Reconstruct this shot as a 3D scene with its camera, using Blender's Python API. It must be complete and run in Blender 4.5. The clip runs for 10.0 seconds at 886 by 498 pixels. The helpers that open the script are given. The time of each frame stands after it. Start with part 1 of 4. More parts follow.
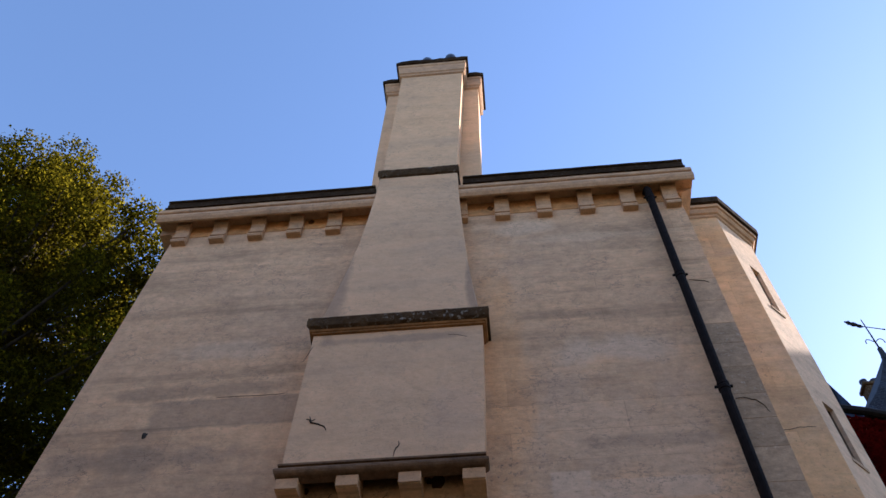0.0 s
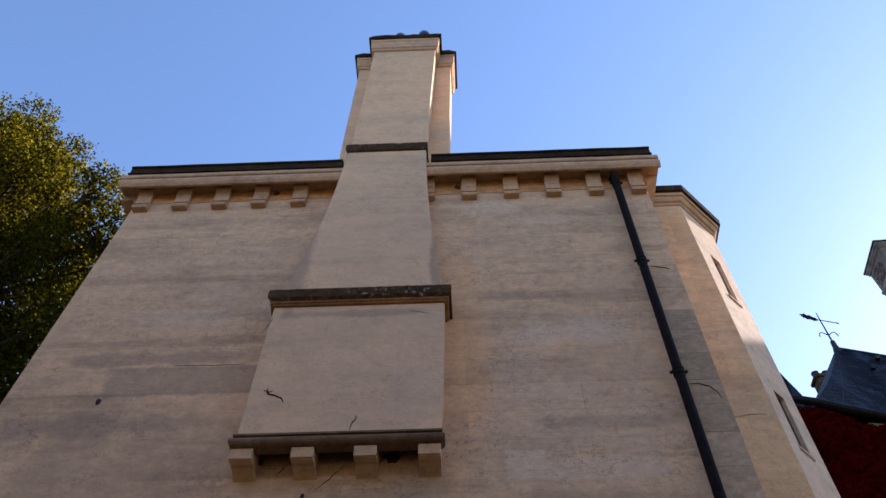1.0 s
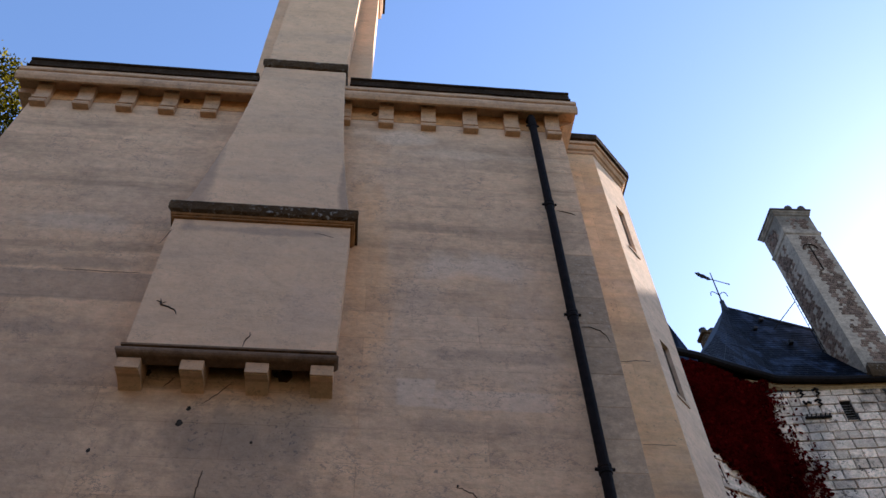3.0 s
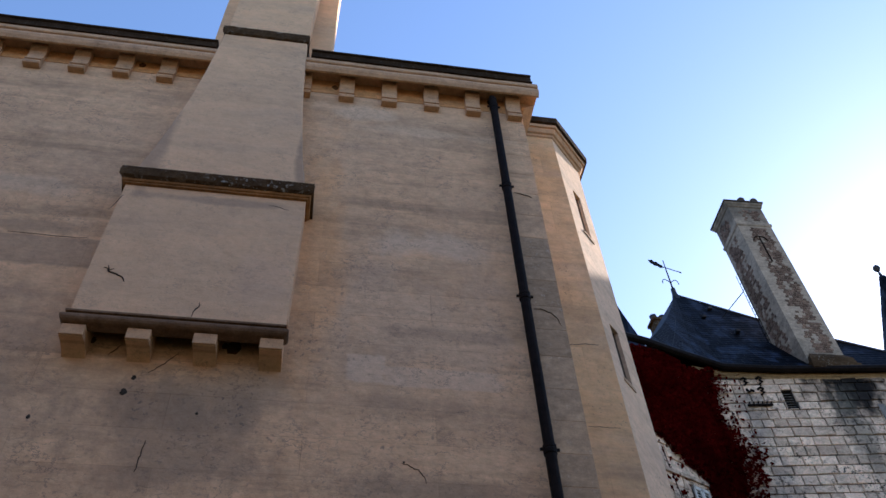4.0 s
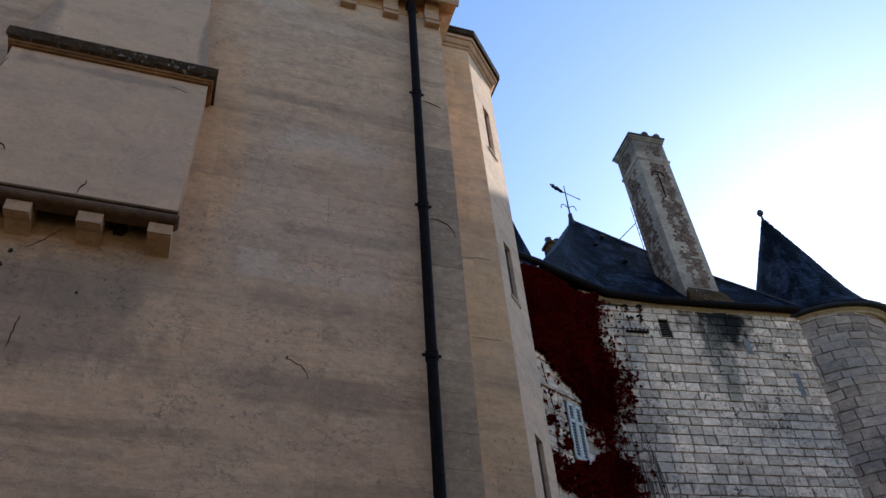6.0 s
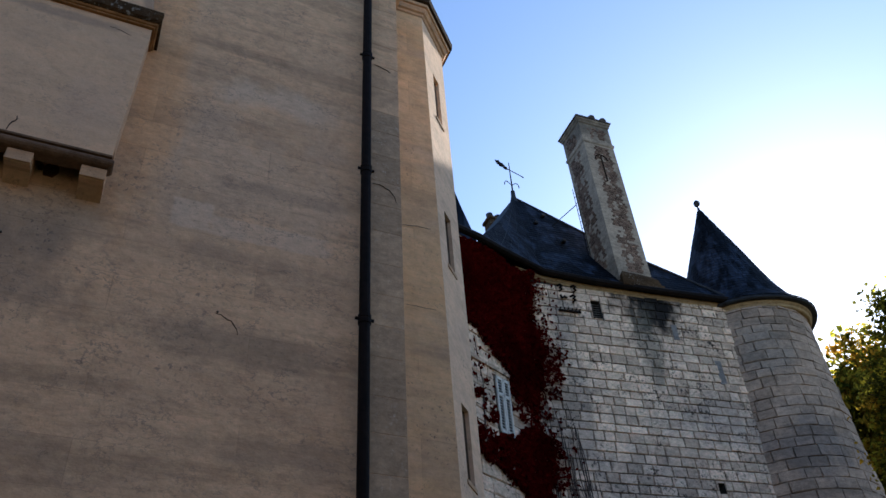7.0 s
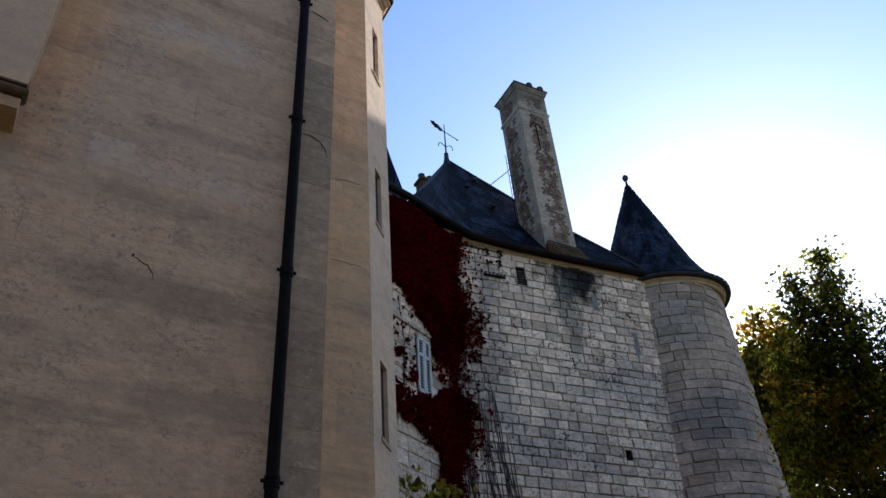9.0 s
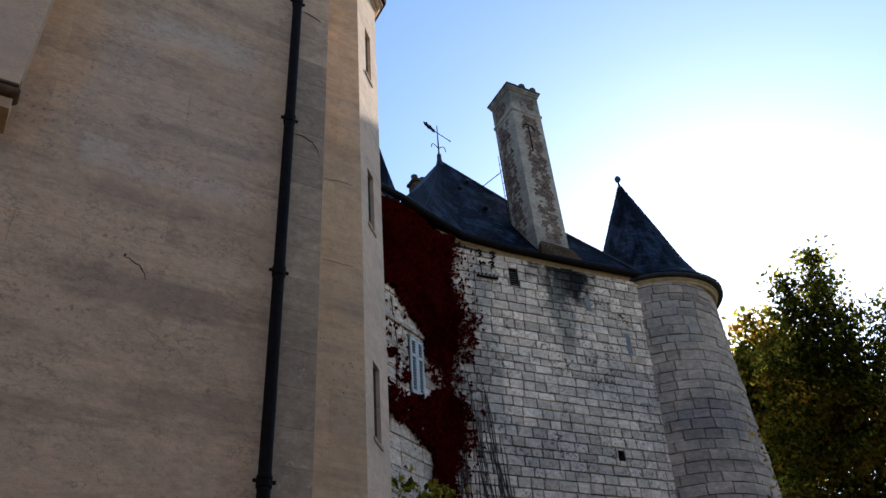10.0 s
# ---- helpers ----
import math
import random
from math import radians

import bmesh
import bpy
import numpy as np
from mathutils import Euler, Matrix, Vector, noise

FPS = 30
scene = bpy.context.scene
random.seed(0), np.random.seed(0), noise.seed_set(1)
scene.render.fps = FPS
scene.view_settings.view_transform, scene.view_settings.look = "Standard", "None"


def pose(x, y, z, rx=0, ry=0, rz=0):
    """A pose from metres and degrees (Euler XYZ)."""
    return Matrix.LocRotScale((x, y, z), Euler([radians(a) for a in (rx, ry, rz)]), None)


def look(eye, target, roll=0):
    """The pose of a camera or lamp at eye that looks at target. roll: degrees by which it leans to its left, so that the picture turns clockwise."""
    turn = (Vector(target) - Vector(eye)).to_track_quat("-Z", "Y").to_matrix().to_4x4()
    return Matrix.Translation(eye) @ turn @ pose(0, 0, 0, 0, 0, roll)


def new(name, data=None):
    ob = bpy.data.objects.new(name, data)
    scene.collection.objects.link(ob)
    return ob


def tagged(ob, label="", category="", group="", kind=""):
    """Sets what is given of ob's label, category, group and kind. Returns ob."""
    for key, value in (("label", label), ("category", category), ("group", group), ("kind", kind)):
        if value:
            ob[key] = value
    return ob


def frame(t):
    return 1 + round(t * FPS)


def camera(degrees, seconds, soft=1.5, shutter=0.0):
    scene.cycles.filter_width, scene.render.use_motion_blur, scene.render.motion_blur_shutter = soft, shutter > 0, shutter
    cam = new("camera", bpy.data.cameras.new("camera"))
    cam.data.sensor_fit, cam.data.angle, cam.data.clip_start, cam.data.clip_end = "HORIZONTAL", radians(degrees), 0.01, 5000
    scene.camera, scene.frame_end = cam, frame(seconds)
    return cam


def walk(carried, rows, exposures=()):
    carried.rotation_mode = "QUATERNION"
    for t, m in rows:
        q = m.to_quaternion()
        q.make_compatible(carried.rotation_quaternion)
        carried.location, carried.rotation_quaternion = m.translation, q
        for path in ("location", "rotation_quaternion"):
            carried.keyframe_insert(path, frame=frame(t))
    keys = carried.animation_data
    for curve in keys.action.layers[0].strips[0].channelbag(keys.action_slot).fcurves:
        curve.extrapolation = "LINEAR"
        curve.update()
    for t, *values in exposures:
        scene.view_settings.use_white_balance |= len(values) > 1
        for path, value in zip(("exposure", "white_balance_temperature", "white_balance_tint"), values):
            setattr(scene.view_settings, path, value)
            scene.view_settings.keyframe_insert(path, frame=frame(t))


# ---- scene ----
cam = camera(55.7, 10.0)
# seconds, eye x, y, z, yaw, pitch, roll
PATH = [
    (0.0, -0.039, -0.048, 1.648, 5.41, 56.12, -0.45),
    (0.5, -0.031, -0.029, 1.642, 4.12, 55.50, -0.00),
    (1.0, -0.017, -0.025, 1.639, 2.21, 54.72, 0.11),
    (1.5, -0.015, -0.010, 1.634, 0.01, 53.76, 0.14),
    (2.0, 0.009, 0.005, 1.635, -1.94, 52.22, 0.57),
    (3.5, 0.056, 0.040, 1.620, -7.20, 49.49, 2.10),
    (4.0, 0.073, 0.044, 1.624, -9.01, 48.58, 2.43),
    (4.5, 0.084, 0.054, 1.631, -11.06, 46.87, 2.96),
    (5.0, 0.105, 0.062, 1.619, -13.50, 45.65, 3.32),
    (5.2, 0.117, 0.057, 1.619, -14.54, 44.55, 3.32),
    (6.5, 0.119, 0.042, 1.563, -19.98, 41.03, 3.11),
    (7.0, 0.141, 0.062, 1.558, -23.19, 39.70, 2.94),
    (7.5, 0.163, 0.081, 1.574, -24.46, 38.57, 3.44),
    (8.0, 0.172, 0.085, 1.571, -26.28, 37.94, 3.14),
    (8.5, 0.187, 0.099, 1.561, -27.88, 37.38, 3.14),
    (9.0, 0.184, 0.101, 1.577, -29.20, 36.68, 3.13),
    (9.5, 0.187, 0.111, 1.573, -29.62, 36.41, 3.46),
    (10.0, 0.187, 0.091, 1.555, -29.56, 36.76, 3.43),
]
walk(cam, [(t, pose(x, y, z, 90 + p, r, w)) for t, x, y, z, w, p, r in PATH], [(0.0, 1.75, 5900, 16), (5.0, 1.60, 5800, 12), (7.0, 1.33, 5700, 8), (9.0, 1.27, 5700, 8), (10.0, 1.37, 5700, 8)])

# ---- world and sun ----
SUN_ELEVATION, SUN_TURN = 28.3, 53.2
world = bpy.data.worlds.new("sky")
scene.world = world
world.use_nodes = True
sky = world.node_tree.nodes.new("ShaderNodeTexSky")
sky.sky_type, sky.sun_disc = "NISHITA", False
sky.sun_elevation, sky.sun_rotation = radians(SUN_ELEVATION), radians(SUN_TURN)
sky.altitude, sky.air_density, sky.dust_density, sky.ozone_density = 80, 1.0, 0.48, 2.3
background = world.node_tree.nodes["Background"]
background.inputs["Strength"].default_value = 0.1
world.node_tree.links.new(sky.outputs["Color"], background.inputs["Color"])
sun = new("sun", bpy.data.lights.new("sun", "SUN"))
sun.data.energy, sun.data.angle, sun.data.color = 5.0, radians(0.5), (1.0, 0.92, 0.80)
flat = Vector((math.sin(radians(SUN_TURN)), math.cos(radians(SUN_TURN)), 0)) * math.cos(radians(SUN_ELEVATION))
sun.matrix_world = look(flat * 50 + Vector((0, 0, 50 * math.sin(radians(SUN_ELEVATION)))), (0, 0, 0))


# ---- materials ----
def shader(name, rough=0.85, metal=0.0):
    m = bpy.data.materials.new(name)
    m.use_nodes = True
    n = m.node_tree.nodes
    b = n["Principled BSDF"]
    b.inputs["Roughness"].default_value, b.inputs["Metallic"].default_value = rough, metal
    return m, n, m.node_tree.links, b


def grain(n, l, scale, detail=4.0, stretch=(1, 1, 1), rough=0.6, shift=0.0):
    """Noise over world position."""
    g = n.new("ShaderNodeNewGeometry")
    mp = n.new("ShaderNodeMapping")
    mp.inputs["Scale"].default_value = stretch
    mp.inputs["Location"].default_value = (shift, shift * 0.7, shift * 1.3)
    t = n.new("ShaderNodeTexNoise")
    t.inputs["Scale"].default_value, t.inputs["Detail"].default_value, t.inputs["Roughness"].default_value = scale, detail, rough
    l.new(g.outputs["Position"], mp.inputs["Vector"])
    l.new(mp.outputs["Vector"], t.inputs["Vector"])
    return t.outputs["Fac"]


def ramp(n, l, fac, low, high, a=0.0, b=1.0):
    r = n.new("ShaderNodeMapRange")
    r.inputs["From Min"].default_value, r.inputs["From Max"].default_value = low, high
    r.inputs["To Min"].default_value, r.inputs["To Max"].default_value = a, b
    l.new(fac, r.inputs["Value"])
    return r.outputs["Result"]


def mixed(n, l, fac, a, b, blend="MIX"):
    x = n.new("ShaderNodeMix")
    x.data_type, x.blend_type = "RGBA", blend
    for socket, v in ((x.inputs[0], fac), (x.inputs[6], a), (x.inputs[7], b)):
        if isinstance(v, (int, float)):
            socket.default_value = v
        elif isinstance(v, tuple):
            socket.default_value = (*v, 1)
        else:
            l.new(v, socket)
    return x.outputs[2]


def relief(n, l, b, fac, strength=0.3, distance=0.02, onto=None):
    u = n.new("ShaderNodeBump")
    u.inputs["Strength"].default_value, u.inputs["Distance"].default_value = strength, distance
    l.new(fac, u.inputs["Height"])
    if onto:
        l.new(onto, u.inputs["Normal"])
    l.new(u.outputs["Normal"], b.inputs["Normal"])
    return u.outputs["Normal"]


def blob(n, l, centre, size, square=False):
    """1 at a place, 0 beyond an ellipsoid (or an upright block) round it, with a ragged edge."""
    g = n.new("ShaderNodeNewGeometry")
    mp = n.new("ShaderNodeMapping")
    mp.vector_type = "TEXTURE"
    mp.inputs["Location"].default_value, mp.inputs["Scale"].default_value = centre, size
    l.new(g.outputs["Position"], mp.inputs["Vector"])
    if square:
        v = n.new("ShaderNodeVectorMath")
        v.operation = "ABSOLUTE"
        l.new(mp.outputs["Vector"], v.inputs[0])
        x = n.new("ShaderNodeSeparateXYZ")
        l.new(v.outputs[0], x.inputs[0])
        d = n.new("ShaderNodeMath")
        d.operation = "MAXIMUM"
        l.new(x.outputs["X"], d.inputs[0])
        l.new(x.outputs["Z"], d.inputs[1])
        edge = n.new("ShaderNodeMath")
        edge.operation = "ADD"
        l.new(d.outputs[0], edge.inputs[0])
        l.new(ramp(n, l, grain(n, l, 5.0, 6, (1, 1, 1)), 0.3, 0.7, -0.12, 0.12), edge.inputs[1])
        return ramp(n, l, edge.outputs[0], 1.02, 0.88)
    d = n.new("ShaderNodeVectorMath")
    d.operation = "LENGTH"
    l.new(mp.outputs["Vector"], d.inputs[0])
    s = n.new("ShaderNodeMath")
    s.operation = "ADD"
    l.new(d.outputs["Value"], s.inputs[0])
    l.new(ramp(n, l, grain(n, l, 2.2, 6, (1, 1, 0.6)), 0.3, 0.7, -0.45, 0.45), s.inputs[1])
    return ramp(n, l, s.outputs[0], 1.0, 0.45)


def masonry(name, main, second, third, bands=0.5, spots=0.35, rough=0.9, bump=0.35, vary=0.0, marks=(), shift=0.0, joints=None, dirt=(0.12, 0.095, 0.075), mottle=1.0, pitted=0.8, gloss=0.07, pit=(26, 0.60, 0.67), worn=None, veins=0.0):
    """Limewash, plaster or stone: three tones in patches and level bands, pits, specks, toned marks at given places."""
    m, n, l, b = shader(name, rough)
    b.inputs["Specular IOR Level"].default_value = gloss
    col = mixed(n, l, ramp(n, l, grain(n, l, 0.55, 5, (1, 1, 1.5), 0.66, shift), 0.36, 0.66), main, second)
    col = mixed(n, l, ramp(n, l, grain(n, l, 0.9, 4, (0.5, 0.5, 1.6), 0.6, shift + 7), 0.5, 0.72, 0, 0.8), col, third)
    level = grain(n, l, 1.6, 5, (0.16, 0.16, 1.5), 0.7, shift + 3)
    col = mixed(n, l, ramp(n, l, level, 0.5, 0.68, 0, bands), col, tuple(v * 0.62 for v in second))
    fine = grain(n, l, 4.2, 6, (0.14, 0.14, 1.5), 0.75, shift + 37)
    col = mixed(n, l, ramp(n, l, fine, 0.54, 0.68, 0, bands * 0.3), col, tuple(v * 0.6 for v in third))
    col = mixed(n, l, ramp(n, l, fine, 0.44, 0.32, 0, bands * 0.4), col, tuple(min(0.85, v * 1.2) for v in main))
    col = mixed(n, l, ramp(n, l, grain(n, l, 3.2, 8, (1, 1, 1), 0.75, shift + 5), 0.48, 0.75, 0, spots), col, tuple(v * 0.55 for v in second))
    col = mixed(n, l, ramp(n, l, grain(n, l, 17, 5, (1, 1, 0.7), 0.7, shift), 0.6, 0.72, 0, spots), col, dirt)
    col = mixed(n, l, ramp(n, l, grain(n, l, 7, 8, (0.7, 0.7, 1.3), 0.8, shift + 13), 0.42, 0.62, 0.0, spots * 0.7), col, tuple(min(0.8, v * 1.18) for v in main))
    for centre, size, tone, much, *square in marks:
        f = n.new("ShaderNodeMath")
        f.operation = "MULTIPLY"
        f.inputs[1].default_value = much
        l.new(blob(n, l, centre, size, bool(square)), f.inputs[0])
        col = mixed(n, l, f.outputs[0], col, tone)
    for scale, detail, lo, hi, a, c in ((9, 10, 0.32, 0.68, 1 - 0.42 * mottle, 1 + 0.30 * mottle), (38, 8, 0.3, 0.7, 1 - 0.13 * mottle, 1 + 0.10 * mottle)):
        h = n.new("ShaderNodeHueSaturation")
        l.new(ramp(n, l, grain(n, l, scale, detail, (0.8, 0.8, 1.2), 0.78, shift + scale), lo, hi, a, c), h.inputs["Value"])
        l.new(col, h.inputs["Color"])
        col = h.outputs["Color"]
    pits = n.new("ShaderNodeMath")
    pits.operation = "MULTIPLY"
    l.new(ramp(n, l, grain(n, l, pit[0], 5, (1, 1, 1), 0.65, shift + 17), pit[1], pit[2]), pits.inputs[0])
    l.new(ramp(n, l, grain(n, l, 1.3, 5, (1, 1, 1), 0.7, shift + 29), 0.44, 0.62, 0, pitted), pits.inputs[1])
    hollow = pits.outputs[0]
    if worn:
        w = n.new("ShaderNodeMath")
        w.operation = "MULTIPLY"
        l.new(hollow, w.inputs[0])
        l.new(ramp(n, l, blob(n, l, *worn), 0, 1, 0.3, 1), w.inputs[1])
        hollow = w.outputs[0]
    col = mixed(n, l, hollow, col, dirt)
    if veins:
        for scale, stretch, wide in ((2.6, (1.0, 1.0, 1.5), 0.009), (5.5, (0.8, 0.8, 1.4), 0.012)):
            q = n.new("ShaderNodeMath")
            q.operation = "COMPARE"
            q.inputs[1].default_value, q.inputs[2].default_value = 0.5, wide
            l.new(grain(n, l, scale, 7, stretch, 0.62, shift + 51 + scale), q.inputs[0])
            w = n.new("ShaderNodeMath")
            w.operation = "MULTIPLY"
            l.new(q.outputs[0], w.inputs[0])
            l.new(ramp(n, l, grain(n, l, 1.7, 5, (1, 1, 1), 0.7, shift + 77 + scale), 0.5, 0.64, 0, veins), w.inputs[1])
            col = mixed(n, l, w.outputs[0], col, dirt)
    if vary:
        o = n.new("ShaderNodeObjectInfo")
        g = n.new("ShaderNodeNewGeometry")
        s = n.new("ShaderNodeMath")
        s.operation = "ADD"
        l.new(o.outputs["Random"], s.inputs[0])
        l.new(g.outputs["Random Per Island"], s.inputs[1])
        w = n.new("ShaderNodeMath")
        w.operation = "FRACT"
        l.new(s.outputs[0], w.inputs[0])
        h = n.new("ShaderNodeHueSaturation")
        l.new(ramp(n, l, w.outputs[0], 0, 1, 1 - vary, 1 + vary), h.inputs["Value"])
        l.new(col, h.inputs["Color"])
        col = h.outputs["Color"]
    if joints:
        g = n.new("ShaderNodeNewGeometry")
        mp = n.new("ShaderNodeMapping")
        mp.inputs["Rotation"].default_value = (radians(-90), 0, 0)
        l.new(g.outputs["Position"], mp.inputs["Vector"])
        k = n.new("ShaderNodeTexBrick")
        k.inputs["Scale"].default_value = 1.0
        k.inputs["Brick Width"].default_value, k.inputs["Row Height"].default_value = joints
        k.inputs["Mortar Size"].default_value, k.inputs["Mortar Smooth"].default_value = 0.004, 0.4
        k.inputs["Color1"].default_value, k.inputs["Color2"].default_value, k.inputs["Mortar"].default_value = (1.07, 1.06, 1.04, 1), (0.80, 0.80, 0.81, 1), (0.74, 0.71, 0.69, 1)
        l.new(mp.outputs["Vector"], k.inputs["Vector"])
        much = ramp(n, l, grain(n, l, 0.8, 3, (1, 1, 1), 0.5, 11), 0.38, 0.62, 0.08, 0.85)
        col = mixed(n, l, much, col, mixed(n, l, 1.0, col, k.outputs["Color"], "MULTIPLY"))
    l.new(col, b.inputs["Base Color"])
    one = relief(n, l, b, grain(n, l, 60, 6, (1, 1, 1), 0.7), bump * 0.6, 0.006)
    relief(n, l, b, grain(n, l, 5, 6, (1, 1, 1.3), 0.65, 2), bump, 0.03, one)
    return m


def plain(name, a, b_, scale=8.0, rough=0.6, metal=0.0, bump=0.2, stretch=(1, 1, 1), gloss=0.15):
    m, n, l, b = shader(name, rough, metal)
    b.inputs["Specular IOR Level"].default_value = gloss
    l.new(mixed(n, l, ramp(n, l, grain(n, l, scale, 6, stretch), 0.35, 0.68), a, b_), b.inputs["Base Color"])
    relief(n, l, b, grain(n, l, scale * 6, 5, stretch), bump, 0.01)
    return m


def slate(name):
    m, n, l, b = shader(name, 0.62)
    b.inputs["Specular IOR Level"].default_value = 0.04
    col = mixed(n, l, ramp(n, l, grain(n, l, 0.8, 6, (1.0, 1.0, 0.35), 0.7), 0.38, 0.66), (0.002, 0.0024, 0.004), (0.006, 0.008, 0.014))
    col = mixed(n, l, ramp(n, l, grain(n, l, 1.5, 4, (1.5, 1.5, 0.07), 0.6, 4), 0.5, 0.62, 0, 0.7), col, (0.032, 0.042, 0.07))
    col = mixed(n, l, ramp(n, l, grain(n, l, 14, 3), 0.5, 0.75, 0, 0.6), col, (0.012, 0.013, 0.015))
    g = n.new("ShaderNodeNewGeometry")
    h = n.new("ShaderNodeHueSaturation")
    o = n.new("ShaderNodeObjectInfo")
    s = n.new("ShaderNodeMath")
    s.operation = "ADD"
    l.new(g.outputs["Random Per Island"], s.inputs[0])
    l.new(o.outputs["Random"], s.inputs[1])
    w = n.new("ShaderNodeMath")
    w.operation = "FRACT"
    l.new(s.outputs[0], w.inputs[0])
    l.new(ramp(n, l, w.outputs[0], 0, 1, 0.65, 1.35), h.inputs["Value"])
    l.new(col, h.inputs["Color"])
    l.new(h.outputs["Color"], b.inputs["Base Color"])
    relief(n, l, b, grain(n, l, 25, 5), 0.3, 0.01)
    return m


def foliage(name, a, b_, c, glow=0.35, through_it=5.5):
    """Leaves in three tones, which let some light through."""
    m, n, l, b = shader(name, 0.6)
    b.inputs["Specular IOR Level"].default_value = 0.0
    g = n.new("ShaderNodeNewGeometry")
    col = mixed(n, l, ramp(n, l, g.outputs["Random Per Island"], 0.5, 1.0), a, b_)
    col = mixed(n, l, ramp(n, l, grain(n, l, 0.9, 4), 0.5, 0.66), col, c)
    l.new(col, b.inputs["Base Color"])
    t = n.new("ShaderNodeBsdfTranslucent")
    h = n.new("ShaderNodeHueSaturation")
    h.inputs["Value"].default_value = through_it
    l.new(col, h.inputs["Color"])
    l.new(h.outputs["Color"], t.inputs["Color"])
    x = n.new("ShaderNodeMixShader")
    x.inputs[0].default_value = glow
    l.new(b.outputs[0], x.inputs[1])
    l.new(t.outputs[0], x.inputs[2])
    l.new(x.outputs[0], n["Material Output"].inputs["Surface"])
    return m


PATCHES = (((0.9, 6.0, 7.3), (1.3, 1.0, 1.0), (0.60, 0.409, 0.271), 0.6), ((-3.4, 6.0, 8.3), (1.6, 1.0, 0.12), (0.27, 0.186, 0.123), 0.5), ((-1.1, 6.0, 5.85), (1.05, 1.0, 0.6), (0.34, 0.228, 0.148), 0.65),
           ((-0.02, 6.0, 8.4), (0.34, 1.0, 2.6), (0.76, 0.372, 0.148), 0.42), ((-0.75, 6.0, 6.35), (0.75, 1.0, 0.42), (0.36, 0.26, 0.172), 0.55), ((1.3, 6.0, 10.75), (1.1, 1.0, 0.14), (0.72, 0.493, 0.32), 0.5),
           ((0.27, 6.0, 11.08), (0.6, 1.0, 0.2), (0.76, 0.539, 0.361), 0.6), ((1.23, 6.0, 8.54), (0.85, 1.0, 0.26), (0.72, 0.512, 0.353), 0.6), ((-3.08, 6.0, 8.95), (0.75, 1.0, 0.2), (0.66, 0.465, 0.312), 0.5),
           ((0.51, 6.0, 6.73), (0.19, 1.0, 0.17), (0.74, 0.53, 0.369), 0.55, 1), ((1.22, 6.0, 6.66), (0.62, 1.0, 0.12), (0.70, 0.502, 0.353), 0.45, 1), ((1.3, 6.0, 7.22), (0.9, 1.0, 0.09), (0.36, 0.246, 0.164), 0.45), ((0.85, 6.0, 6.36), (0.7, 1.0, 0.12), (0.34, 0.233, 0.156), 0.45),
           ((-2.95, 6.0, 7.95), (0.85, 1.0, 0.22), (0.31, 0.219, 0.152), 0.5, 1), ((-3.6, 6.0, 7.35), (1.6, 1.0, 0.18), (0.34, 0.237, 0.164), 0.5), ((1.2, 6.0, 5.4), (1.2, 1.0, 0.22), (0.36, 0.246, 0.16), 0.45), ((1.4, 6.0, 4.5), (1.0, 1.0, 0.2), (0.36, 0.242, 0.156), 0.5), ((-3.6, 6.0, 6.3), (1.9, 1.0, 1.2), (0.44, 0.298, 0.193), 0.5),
           # dark ochre strip under the breast behind the corbels, darker mark below it
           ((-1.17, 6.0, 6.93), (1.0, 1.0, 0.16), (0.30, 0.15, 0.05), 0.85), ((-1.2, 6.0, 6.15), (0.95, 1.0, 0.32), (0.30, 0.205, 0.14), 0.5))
LIMEWASH = masonry("limewash", (0.77, 0.458, 0.26), (0.65, 0.408, 0.246), (0.51, 0.333, 0.215), bands=0.95, spots=0.40, joints=(2.3, 0.37), marks=PATCHES, bump=0.65, mottle=0.44, veins=0.55, pitted=1.0, dirt=(0.19, 0.14, 0.11), pit=(22, 0.575, 0.63), worn=((-0.2, 6.0, 6.2), (2.6, 2.0, 1.6)))
# grime down the waist edges; a patch; a dark band below the shelf
BREAST_MARKS = (((-1.9, 5.7, 9.8), (0.17, 1.0, 1.1), (0.30, 0.21, 0.15), 0.6), ((-0.29, 5.7, 9.6), (0.09, 1.0, 0.8), (0.26, 0.18, 0.13), 0.6), ((-0.5, 5.7, 7.5), (0.4, 1.0, 0.55), (0.55, 0.37, 0.255), 0.4), ((-1.1, 5.7, 8.62), (0.9, 1.0, 0.07), (0.27, 0.2, 0.15), 0.5))
BREAST = masonry("breast_plaster", (0.75, 0.46, 0.268), (0.64, 0.41, 0.25), (0.52, 0.35, 0.232), bands=0.3, spots=0.22, shift=19, marks=BREAST_MARKS, mottle=0.24, bump=0.45, veins=0.35, pitted=0.5, dirt=(0.26, 0.19, 0.14), pit=(24, 0.61, 0.66))
MOULDING = masonry("moulded_stone", (0.58, 0.35, 0.20), (0.46, 0.295, 0.19), (0.52, 0.30, 0.145), bands=0.1, spots=0.6, shift=31, mottle=0.6)
GRIMY = masonry("grimy_stone", (0.21, 0.125, 0.075), (0.12, 0.073, 0.046), (0.28, 0.18, 0.115), bands=0.1, spots=0.6, shift=23, bump=0.7)
OCHRE = masonry("dark_ochre_stone", (0.36, 0.17, 0.062), (0.26, 0.13, 0.055), (0.14, 0.075, 0.038), bands=0.1, spots=0.6, shift=5, bump=0.7)
RUSTY_HOLE = plain("rusty_hollow", (0.05, 0.022, 0.008), (0.12, 0.055, 0.02), 12, 0.95)
